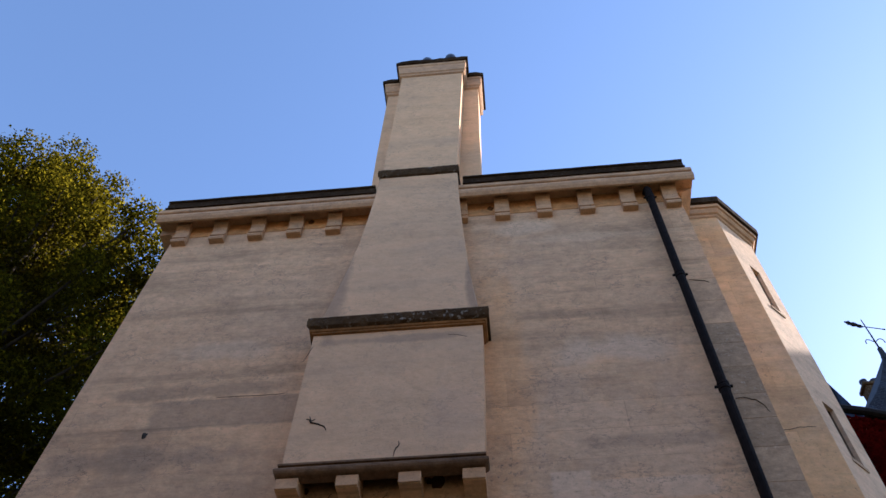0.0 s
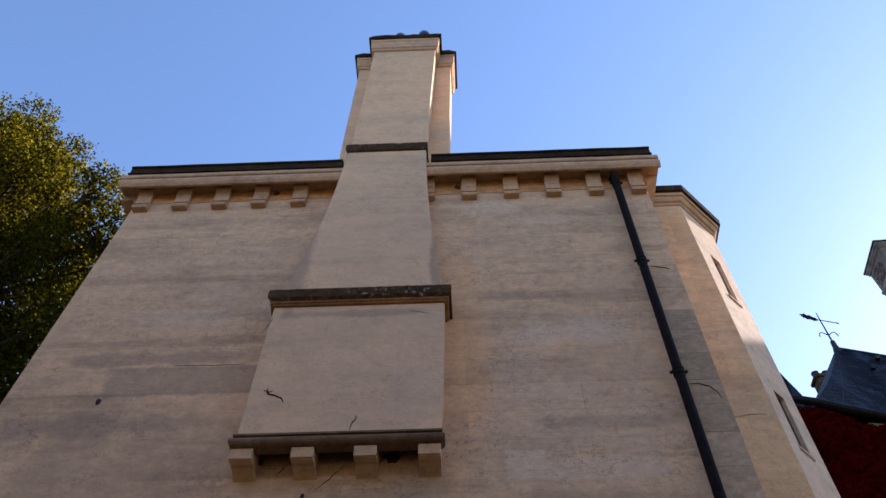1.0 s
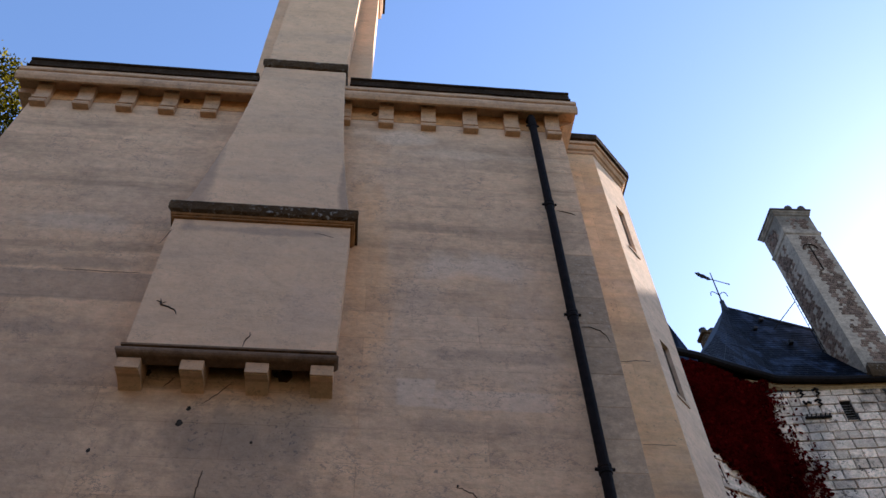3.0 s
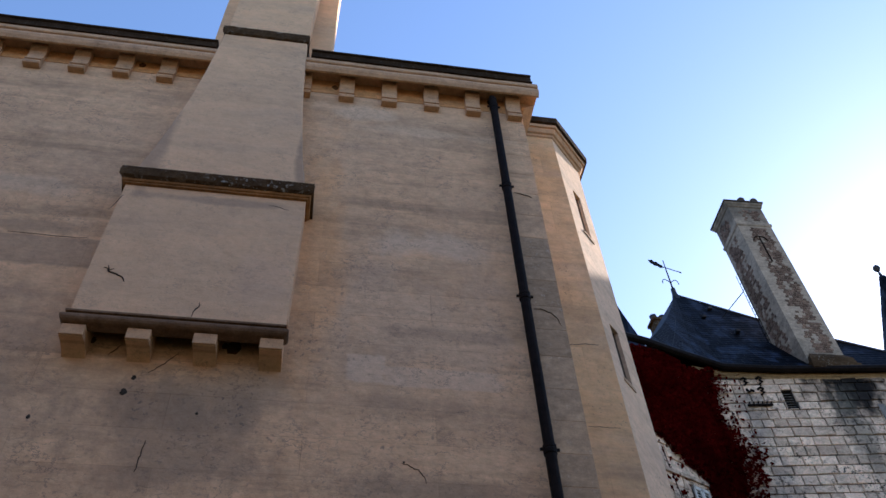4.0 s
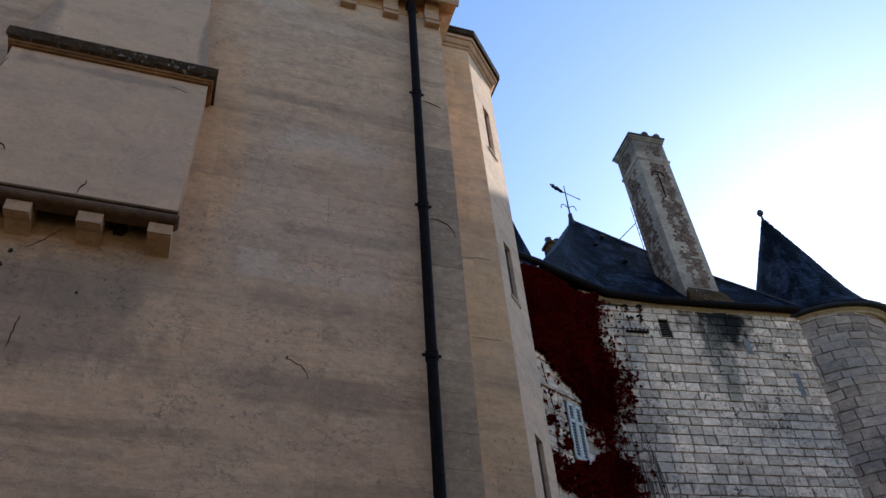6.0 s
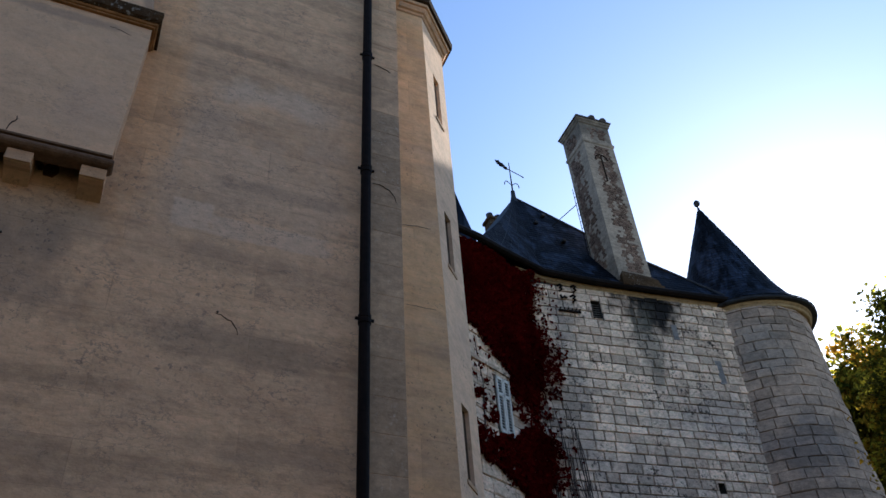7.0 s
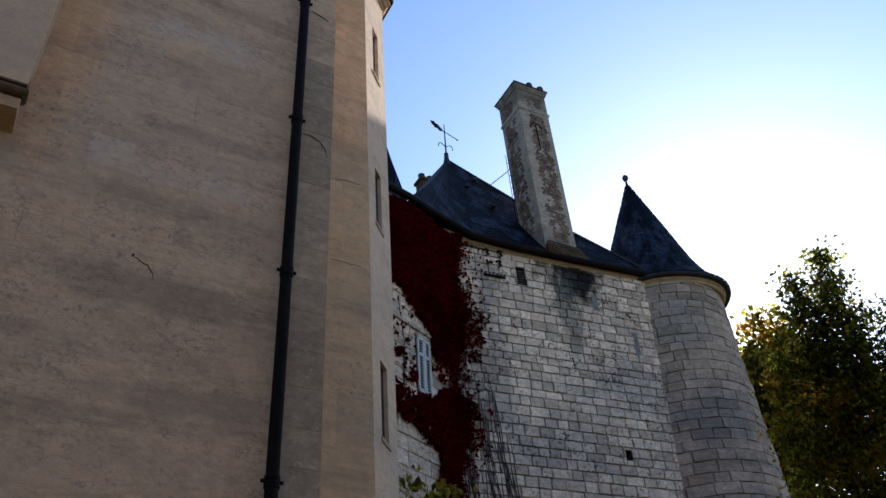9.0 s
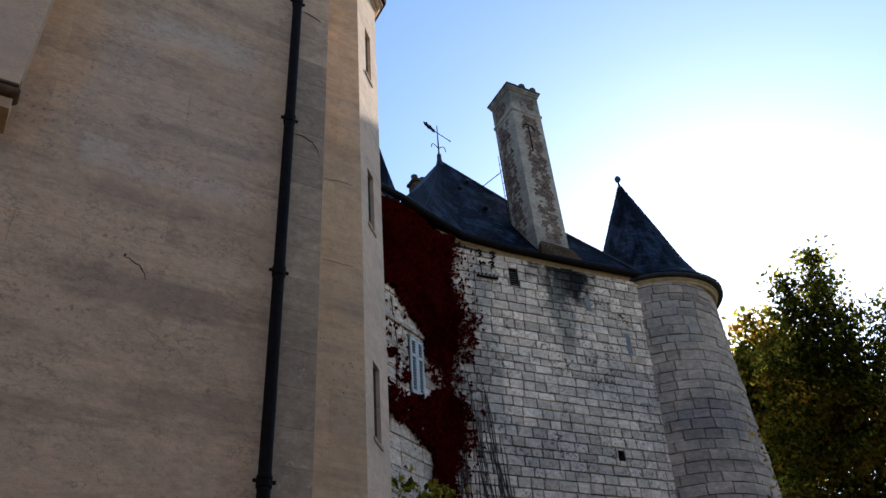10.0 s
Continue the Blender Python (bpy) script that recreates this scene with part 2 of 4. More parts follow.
CHIMNEY_TOP = masonry("sooty_chimney_top", (0.11, 0.082, 0.062), (0.06, 0.047, 0.037), (0.04, 0.033, 0.027), spots=0.5, shift=15, bump=0.7)
# ochre stone; the orange light bounced under the cornice is in its colour
FRIEZE = masonry("frieze_stone", (0.64, 0.31, 0.115), (0.52, 0.27, 0.12), (0.38, 0.2, 0.10), bands=0.1, spots=0.5, shift=3)
TURRET = masonry("turret_plaster", (0.80, 0.47, 0.235), (0.68, 0.445, 0.265), (0.55, 0.39, 0.275), bands=0.7, spots=0.35, shift=43, mottle=0.42, joints=(3.0, 0.66))
# paler, greyer turret plaster: the angled face's shading is in its colour
TURRET_PALE = masonry("turret_plaster_side", (0.76, 0.50, 0.315), (0.66, 0.445, 0.295), (0.54, 0.38, 0.265), bands=0.5, spots=0.3, shift=47, mottle=0.42)
QUOIN = masonry("quoin_stone", (0.50, 0.335, 0.205), (0.37, 0.255, 0.165), (0.45, 0.295, 0.17), bands=0.3, spots=0.6, mottle=0.8, vary=0.12, shift=57, dirt=(0.62, 0.5, 0.38), pitted=0.8, pit=(22, 0.60, 0.65))
QUOIN_PALE = masonry("pale_quoin_stone", (0.62, 0.39, 0.23), (0.50, 0.33, 0.20), (0.42, 0.28, 0.18), bands=0.5, spots=0.5, mottle=0.6, vary=0.06, shift=58)
MOSSY = masonry("mossy_stone", (0.075, 0.042, 0.02), (0.022, 0.013, 0.008), (0.12, 0.075, 0.04), bands=0.1, spots=0.5, shift=61, bump=1.0, gloss=0.03, dirt=(0.30, 0.26, 0.21), pitted=0.9, pit=(19, 0.58, 0.64))
# soot below the chimney, blotches by the vine, darker patches lower down
SOOT_AND_MARKS = (((13.4, 14.9, 15.1), (1.15, 1.5, 1.15), (0.018, 0.016, 0.015), 1.0), ((13.45, 14.9, 14.7), (0.75, 1.4, 1.0), (0.022, 0.019, 0.018), 0.95), ((13.15, 14.9, 13.6), (0.45, 1.2, 1.8), (0.16, 0.14, 0.11), 0.7),
        ((10.8, 15.3, 13.6), (0.45, 1.0, 1.5), (0.2, 0.19, 0.18), 0.5), ((10.5, 15.3, 11.2), (0.9, 1.2, 1.9), (0.17, 0.145, 0.13), 0.5), ((14.9, 14.7, 11.4), (1.5, 1.2, 1.0), (0.27, 0.225, 0.205), 0.5), ((12.4, 15.0, 9.6), (2.2, 1.2, 1.0), (0.33, 0.26, 0.22), 0.4))
ASHLAR = masonry("ashlar_stone", (0.84, 0.57, 0.40), (0.62, 0.43, 0.32), (0.40, 0.29, 0.225), bands=0.3, spots=0.65, vary=0.24, dirt=(0.035, 0.030, 0.028), pitted=1.0, pit=(12, 0.53, 0.59), marks=SOOT_AND_MARKS, bump=0.7, shift=71)
TOWER_STONE = masonry("tower_stone", (0.46, 0.315, 0.22), (0.34, 0.245, 0.18), (0.23, 0.175, 0.142), bands=0.8, dirt=(0.05, 0.045, 0.042), marks=(((16.6, 14.0, 10.6), (1.3, 1.5, 1.0), (0.17, 0.14, 0.125), 0.55), ((16.4, 14.2, 13.6), (0.9, 1.5, 1.2), (0.2, 0.175, 0.15), 0.5)), spots=0.4, vary=0.18, bump=0.6, shift=83)
MORTAR = plain("dark_mortar", (0.028, 0.024, 0.021), (0.07, 0.06, 0.05), 5, 0.95, 0, 0.6)
PALE_MORTAR = plain("grey_mortar", (0.08, 0.062, 0.05), (0.19, 0.14, 0.105), 4, 0.95, 0, 0.6)
EAVE_STONE = masonry("eave_stone", (0.42, 0.28, 0.14), (0.34, 0.24, 0.14), (0.24, 0.17, 0.11), spots=0.4, shift=9)
CHIMNEY_STONE = masonry("chimney_stone", (0.46, 0.345, 0.25), (0.34, 0.26, 0.19), (0.19, 0.15, 0.115), bands=0.2, spots=0.7, shift=91, marks=(((12.9, 15.5, 22.1), (1.6, 1.6, 0.75), (0.10, 0.082, 0.066), 0.7), ((12.7, 15.5, 16.0), (1.6, 1.6, 0.7), (0.14, 0.115, 0.09), 0.5)))
BRICK = masonry("old_brick", (0.24, 0.15, 0.105), (0.17, 0.105, 0.075), (0.11, 0.075, 0.058), spots=0.4, vary=0.4, shift=97)
SLATE = slate("slate")
LEAD = plain("lead", (0.02, 0.02, 0.022), (0.045, 0.045, 0.05), 6, 0.55, 0.2)
IRON = plain("black_iron", (0.007, 0.005, 0.004), (0.017, 0.011, 0.009), 12, 0.7, 0.0, gloss=0.06)
RUST = plain("rusty_iron", (0.02, 0.014, 0.011), (0.06, 0.033, 0.02), 14, 0.85, 0.3)
CRACK = plain("crack_dark", (0.02, 0.016, 0.013), (0.06, 0.048, 0.038), 20, 0.95)
WHITE_PAINT = plain("white_paint", (0.66, 0.60, 0.53), (0.52, 0.47, 0.41), 9, 0.7, 0, 0.15, gloss=0.05)
# near-black: the shade in niches and louvre gaps is put into it
DARK_GAP = plain("dark_gap_backing", (0.006, 0.006, 0.007), (0.014, 0.013, 0.013), 6, 0.9)
TERRACOTTA = plain("glazed_pot", (0.03, 0.035, 0.05), (0.07, 0.075, 0.1), 9, 0.3)
BARK = plain("bark", (0.025, 0.02, 0.015), (0.06, 0.048, 0.036), 9, 0.95, 0, 0.8, (1, 1, 0.3), gloss=0.03)
STEM = plain("vine_stem", (0.05, 0.035, 0.03), (0.11, 0.085, 0.07), 9, 0.9, 0, 0.4)
VINE = foliage("vine_leaf", (0.048, 0.0018, 0.0016), (0.085, 0.004, 0.003), (0.030, 0.0012, 0.0011), 0.08)
EVERGREEN = foliage("evergreen_leaf", (0.0075, 0.0060, 0.0005), (0.032, 0.0245, 0.001), (0.014, 0.011, 0.0006), 0.36, 14.0)
AUTUMN = foliage("autumn_leaf", (0.013, 0.0128, 0.002), (0.080, 0.068, 0.006), (0.10, 0.050, 0.004), 0.55, 8.5)
GREY_FILL = masonry("grey_fill", (0.24, 0.21, 0.19), (0.19, 0.17, 0.16), (0.15, 0.135, 0.13))
COPING = masonry("coping_stone", (0.05, 0.03, 0.017), (0.024, 0.015, 0.009), (0.085, 0.055, 0.03), bands=0.1, spots=0.5, shift=66, bump=0.9, gloss=0.03, dirt=(0.14, 0.12, 0.10))
# stone of the two added unseen walls, toned for the light they return
ADDED_WALL = masonry("added_wall_stone", (0.15, 0.118, 0.085), (0.12, 0.095, 0.07), (0.095, 0.078, 0.06))
# unseen ground, set dark so that undersides get little bounced light
DARK_GROUND = plain("dark_ground", (0.03, 0.036, 0.014), (0.06, 0.052, 0.03), 1.4, 0.95, 0, 0.8)
GLASS, gn, gl, gb = shader("window_glass", 0.15)
gb.inputs["Specular IOR Level"].default_value = 0.2
gb.inputs["Base Color"].default_value = (0.01, 0.012, 0.014, 1)


# ---- building helpers ----
def part(name, bm, material, parent=None, label=""):
    """Links a bmesh as one mesh object, under a thing or part."""
    me = bpy.data.meshes.new(name)
    bmesh.ops.recalc_face_normals(bm, faces=bm.faces) if len(bm.faces) < 20000 else None
    bm.to_mesh(me)
    bm.free()
    me.materials.append(material)
    ob = new(name, me)
    ob.parent = parent
    if label:
        ob["label"] = label
    return ob


def thing(name, label, category, kind="", group=""):
    return tagged(new(name), label, category, group, kind)


def box(bm, x0, x1, y0, y1, z0, z1, bevel=0.0, m=None):
    r = bmesh.ops.create_cube(bm, size=1)
    bmesh.ops.transform(bm, matrix=Matrix.Translation(((x0 + x1) / 2, (y0 + y1) / 2, (z0 + z1) / 2)) @ Matrix.Diagonal((x1 - x0, y1 - y0, z1 - z0, 1)), verts=r["verts"])
    vs = r["verts"]
    if bevel:
        es = list({e for v in vs for e in v.link_edges})
        out = bmesh.ops.bevel(bm, geom=es, offset=bevel, segments=2, affect="EDGES", profile=0.5)
        vs = list({v for f in out["faces"] for v in f.verts} | {v for v in vs if v.is_valid})
    if m is not None:
        bmesh.ops.transform(bm, matrix=m, verts=vs)
    return bm


def boxed(*a, **k):
    return box(bmesh.new(), *a, **k)


def loft(bm, loops, close=True, caps=True):
    """Joins loops of points, each as long as the others."""
    rows = [[bm.verts.new(p) for p in loop] for loop in loops]
    n = len(rows[0])
    for a, b in zip(rows, rows[1:]):
        for i in range(n if close else n - 1):
            j = (i + 1) % n
            bm.faces.new((a[i], a[j], b[j], b[i]))
    if caps and close:
        bm.faces.new(rows[0][::-1])
        bm.faces.new(rows[-1])
    return bm


def run_profile(profile, x0, x1, worn=0.0, step=0.35, seed=1):
    """A moulding along x: profile points (y, z), with a slightly uneven edge."""
    bm = bmesh.new()
    n = max(1, int((x1 - x0) / step)) if worn else 1
    loops = []
    for i in range(n + 1):
        x = x0 + (x1 - x0) * i / n
        dy, dz = (noise.noise((x * 2.3, seed, 0)) * worn, noise.noise((x * 1.7, seed, 5)) * worn) if worn else (0, 0)
        loops.append([(x, y + dy, z + dz) for y, z in profile])
    return loft(bm, loops)


def tube(bm, points, radii, sides=8):
    loops, n = [], len(points)
    points = [Vector(p) for p in points]
    for i, p in enumerate(points):
        d = (points[min(i + 1, n - 1)] - points[max(i - 1, 0)]).normalized()
        u = d.cross((0.31, 0.22, 0.92) if abs(d.z) < 0.9 else (1, 0.1, 0)).normalized()
        v = d.cross(u)
        r = radii[i] if isinstance(radii, (list, tuple)) else radii
        loops.append([p + (u * math.cos(2 * math.pi * k / sides) + v * math.sin(2 * math.pi * k / sides)) * r for k in range(sides)])
    return loft(bm, loops)


def lathe(bm, profile, centre=(0, 0, 0), sides=32, swell=lambda a, z: 1.0):
    c = Vector(centre)
    turns = [2 * math.pi * k / sides for k in range(sides)]
    return loft(bm, [[c + Vector((r * swell(a, z) * math.cos(a), r * swell(a, z) * math.sin(a), z)) for a in turns] for r, z in profile])


def holed(bm, place, s_range, z_range, holes, depth):
    """A wall sheet: place(s, z) gives its points, depth is the vector into the wall; holes (s0, s1, z0, z1) get reveals."""
    ss = sorted({*s_range, *[v for h in holes for v in h[:2]], *[s_range[0] + (s_range[1] - s_range[0]) * i / 6 for i in range(1, 6)]})
    zs = sorted({*z_range, *[v for h in holes for v in h[2:]], *[z_range[0] + (z_range[1] - z_range[0]) * i / 8 for i in range(1, 8)]})
    grid = {(s, z): bm.verts.new(place(s, z)) for s in ss for z in zs}
    for a, b in zip(ss, ss[1:]):
        for c, d in zip(zs, zs[1:]):
            if not any(h[0] <= a and b <= h[1] and h[2] <= c and d <= h[3] for h in holes):
                bm.faces.new([grid[k] for k in ((a, c), (b, c), (b, d), (a, d))])
    for s0, s1, z0, z1 in holes:
        ring = [place(*k) for k in ((s0, z0), (s1, z0), (s1, z1), (s0, z1))]
        loft(bm, [ring, [p + depth for p in ring]], True, False)
    bmesh.ops.remove_doubles(bm, verts=bm.verts, dist=0.0005)
    return bm


def curve_bm(points, width, seed=0):
    """A thin ragged crack or twig: a flat-sided tube through points."""
    n = len(points)
    return tube(bmesh.new(), points, [width * (0.35 + 0.65 * math.sin(math.pi * (i + 0.6) / (n + 0.4))) for i in range(n)], 5)


# ---- ground ----
bm = bmesh.new()
loft(bm, [[(-900, -900, 0), (900, -900, 0), (900, 900, 0), (-900, 900, 0)], [(-900, -900, -0.5), (900, -900, -0.5), (900, 900, -0.5), (-900, 900, -0.5)]])
tagged(part("ground", bm, DARK_GROUND), "unseen ground out to the horizon, darkened to limit bounced light", "ground", "", "structure")

# unseen wall added behind the camera to block low sky and bounce sunlight
tagged(part("bounce_wall", boxed(-14.6, 45, -17.6, -17.0, 0, 13, bevel=0.05), ADDED_WALL), "unseen wall added to block low sky and bounce sunlight", "wall", "", "structure")

# second unseen wall, added to cut sky light on the house's left side
tagged(part("sky_block_wall", boxed(-14.6, -14.0, -17.0, 2.5, 0, 14, bevel=0.05), ADDED_WALL), "unseen wall added to dim the left of the house", "wall", "", "structure")

# ---- the plastered house ----
house = thing("house", "tall cream limewashed stone house with bracketed cornice and chimney breast", "house")
RIGHT, FRONT = 2.54, 6.0


def left_edge(z):
    return -4.50 - (11.3 - z) * 0.064


# the unseen depth back to y = 30 is added to shade the evergreen
bm = bmesh.new()
rows = []
for i in range(24):
    z = 11.92 * i / 23
    rows.append([(left_edge(z), FRONT, z), (RIGHT, FRONT, z), (RIGHT, 30.0, z), (left_edge(z), 30.0, z)])
loft(bm, rows)
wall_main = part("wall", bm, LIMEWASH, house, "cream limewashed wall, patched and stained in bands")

# coping, cornice, frieze and brackets on both sides of the breast
CORNICE = [(5.76, 11.93), (5.745, 11.85), (5.755, 11.835), (5.785, 11.825), (5.785, 11.805), (5.752, 11.79), (5.746, 11.745), (5.757, 11.70), (5.785, 11.655), (5.81, 11.65), (5.825, 11.69), (5.845, 11.72), (5.85, 11.755), (6.0, 11.76), (6.0, 11.93)]
for x0, x1, seed, dz in ((-4.72, -1.57, 1, -0.065), (-0.46, 2.76, 2, 0.0)):
    part("cornice", run_profile([(y, z + dz) for y, z in CORNICE], x0, x1, 0.006, 0.3, seed), MOULDING, house, "moulded cream stone cornice")
    part("coping", run_profile([(y, z + dz) for y, z in ((5.735, 11.934), (5.735, 11.955), (5.77, 11.96), (5.768, 12.11), (5.745, 12.12), (5.745, 12.15), (5.79, 12.17), (6.9, 12.3), (6.9, 12.01), (6.0, 12.01 - dz * 0.2), (6.0, 11.934))], x0 + 0.07, x1 - 0.07, 0.004, 0.07, seed + 4), COPING, house, "dark lichened coping")
    part("frieze", boxed(max(x0, -4.5), min(x1, RIGHT), 5.993, 6.05, 11.45, 11.759 + dz), FRIEZE, house, "ochre frieze, orange bounced light put into its colour")
part("cornice_return", loft(bmesh.new(), [[(2.544, y, z) for y, z in ((6.0, 11.93), (6.0, 11.66), (9.0, 11.66), (9.0, 11.93))], [(2.60, y, z) for y, z in ((6.0, 11.93), (6.0, 11.66), (9.0, 11.66), (9.0, 11.93))], [(2.758, y, z) for y, z in ((6.002, 11.93), (6.002, 11.76), (9.0, 11.76), (9.0, 11.93))]]), MOULDING, house, "cornice returned along the side wall")
part("cornice_return", loft(bmesh.new(), [[(x, y, z) for y, z in ((6.0, 11.85), (6.0, 11.5 if x > -4.55 else 11.58), (9.0, 11.5 if x > -4.55 else 11.58), (9.0, 11.85))] for x in (-4.50, -4.56, -4.718)]), MOULDING, house, "cornice returned along the side wall")
SCROLL = [(6.0, 11.758), (5.905, 11.758), (5.893, 11.75), (5.893, 11.665), (5.905, 11.65), (5.93, 11.60), (5.944, 11.53), (5.94, 11.45), (5.928, 11.41), (5.912, 11.402), (5.912, 11.386), (5.936, 11.378), (5.932, 11.362), (5.911, 11.348), (5.904, 11.318), (5.916, 11.292), (6.0, 11.285)]
bracket = part("bracket", loft(bmesh.new(), [[(x, y, z) for y, z in SCROLL] for x in (-0.10, 0.10)]), MOULDING, house, "scrolled stone bracket")
spots = [-4.36 + 0.541 * i for i in range(5)] + [-0.445 + 0.572 * i for i in range(6)]
bracket.location = (spots[0], 0, -0.03)
for x in spots[1:]:
    ob = new("bracket", bracket.data)
    ob.parent, ob.location = house, (x, 0, -0.03 if x < -1 else 0)

# out of view; ridge raised to keep sun off the evergreen's lower crown
part("roof", loft(bmesh.new(), [[(-4.4, 6.9, 12.2), (2.45, 6.9, 12.2), (2.45, 29.9, 12.2), (-4.4, 29.9, 12.2)], [(-1.9, 13.4, 24.3), (-0.7, 13.4, 24.3), (-0.7, 26.0, 24.3), (-1.9, 26.0, 24.3)]]), SLATE, house, "unseen slate roof behind the coping, made tall to shade the tree")

# grey quoin stones down the corner
z, i = 3.0, 0
while z < 11.0:
    h = 0.30 + 0.12 * random.random()
    w = 0.33 + (0.05 if i % 2 else 0.0)
    part("quoin", boxed(RIGHT - w, RIGHT + 0.003, FRONT - 0.004, FRONT + 0.2, z + 0.0015, min(z + h - 0.0015, 11.3), bevel=0.003), QUOIN if z < 8.75 else QUOIN_PALE if z < 9.5 else LIMEWASH, house)
    z, i = z + h, i + 1

# chimney breast: corbelled body, shelf, waisted upper part, band
BY = 5.72
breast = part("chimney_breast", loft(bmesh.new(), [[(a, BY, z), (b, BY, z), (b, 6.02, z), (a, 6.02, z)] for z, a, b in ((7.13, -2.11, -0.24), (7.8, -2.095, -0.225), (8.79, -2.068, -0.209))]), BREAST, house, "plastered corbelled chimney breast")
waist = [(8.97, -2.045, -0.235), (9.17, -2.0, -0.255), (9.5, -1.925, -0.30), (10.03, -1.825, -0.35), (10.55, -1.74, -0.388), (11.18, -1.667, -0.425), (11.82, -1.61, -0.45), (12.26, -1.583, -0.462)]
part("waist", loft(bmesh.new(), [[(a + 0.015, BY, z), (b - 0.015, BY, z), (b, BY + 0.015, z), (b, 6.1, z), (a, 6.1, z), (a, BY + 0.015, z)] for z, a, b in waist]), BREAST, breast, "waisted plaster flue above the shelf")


def shelf_loop(z, out, x0, x1, y0=BY, back=6.04):
    return [(x0 - out, y0 - out, z), (x1 + out, y0 - out, z), (x1 + out, back, z), (x0 - out, back, z)]


def rough_shelf(levels, x0, x1, worn, seed, step=0.05):
    """A ledge with a crumbled, lichened edge: levels of (z, overhang)."""
    top = max(o for _, o in levels)
    n = int((x1 - x0 + 2 * top) / step)
    loops = []
    for i in range(n + 1):
        k = i / n
        loop = []
        for j, (z, o) in enumerate(levels):
            x = x0 - o + (x1 - x0 + 2 * o) * k
            w = worn * noise.noise((x * 9, seed, j)) + worn * 0.7 * noise.noise((x * 23, seed, j * 2))
            loop.append((x, BY - o + w, z + w * (0.9 if j else 0.3)))
        loops.append(loop + [(x0 - top + (x1 - x0 + 2 * top) * k, 6.04, levels[-1][0]), (x0 - top + (x1 - x0 + 2 * top) * k, 6.04, levels[0][0])])
    return loft(bmesh.new(), loops)


part("shelf", rough_shelf(((8.80, 0.06), (8.825, 0.088), (8.90, 0.092), (8.965, 0.085), (9.01, 0.05), (9.04, 0.0)), -2.055, -0.22, 0.022, 3, 0.035), MOSSY, breast, "blackened lichened stone shelf")
part("shelf_moulding", loft(bmesh.new(), [shelf_loop(z, o, -2.06, -0.215) for z, o in ((8.75, 0.006), (8.756, 0.028), (8.772, 0.03), (8.778, 0.045), (8.798, 0.056))]), OCHRE, breast, "dark ochre moulding under the shelf")
part("roll_moulding", loft(bmesh.new(), [shelf_loop(z, o, -2.115, -0.265, BY, BY + 0.1) for z, o in ((6.772, 0.0), (6.776, 0.02), (6.788, 0.04), (6.806, 0.053), (6.826, 0.055), (6.845, 0.046), (6.858, 0.028), (6.864, 0.004), (6.888, 0.004), (6.891, 0.028), (6.91, 0.03), (6.918, 0.0))]), GRIMY, breast, "worn grimy roll moulding")
part("apron", boxed(-2.11, -0.24, BY, BY + 0.098, 6.80, 7.13), BREAST, breast)
for x in (-2.04, -1.49, -0.925, -0.35):
    under_side = ((BY + 0.022, 6.764), (BY + 0.018, 6.66), (BY + 0.03, 6.645), (BY + 0.12, 6.66), (5.93, 6.645), (6.03, 6.60), (6.03, 7.085), (BY + 0.104, 7.085), (BY + 0.104, 6.764))
    part("corbel", loft(bmesh.new(), [[(x + w, y, z) for y, z in under_side] for w in (-0.10, 0.10)]), LIMEWASH, breast, "square ochre-stained stone corbel")
    part("corbel_face", boxed(x - 0.103, x + 0.103, BY + 0.006, BY + 0.022, 6.648, 6.768, bevel=0.008), MOULDING, breast, "pale worn face of the corbel")
# the soffit's darkness is put into its ochre colour
part("corbel_soffit", boxed(-2.1, -0.25, BY + 0.104, 6.02, 7.09, 7.126), OCHRE, breast, "dark ochre soffit between the corbels")
part("band", rough_shelf(((12.22, 0.01), (12.24, 0.03), (12.33, 0.036), (12.41, 0.03), (12.45, 0.0)), -1.578, -0.472, 0.016, 8, 0.035), MOSSY, breast, "dark weathered stone band")
stack = part("chimney_shaft", loft(bmesh.new(), [[(a, BY + 0.01, z), (b, BY + 0.01, z), (b, 6.84, z), (a, 6.84, z)] for z, a, b in ((12.43, -1.552, -0.477), (14.13, -1.495, -0.41), (15.94, -1.446, -0.351))]), BREAST, house, "plastered cross-shaped chimney shaft")
part("shaft_wing", loft(bmesh.new(), [[(a, 6.07, z), (b, 6.07, z), (b, 6.58, z), (a, 6.58, z)] for z, a, b in ((11.9, -1.79, -0.145), (13.6, -1.78, -0.125), (15.965, -1.74, -0.088))]), BREAST, stack)


def cap_loops(x0, x1, y0, y1, z, k=1.0):
    return [[(x0 - o, y0 - o, z + h), (x1 + o, y0 - o, z + h), (x1 + o, y1 + o, z + h), (x0 - o, y1 + o, z + h)] for h, o in ((0, 0.0), (0.02, 0.03 * k), (0.07, 0.035 * k), (0.09, 0.055 * k), (0.33, 0.06 * k), (0.35, 0.075 * k), (0.42, 0.075 * k))]


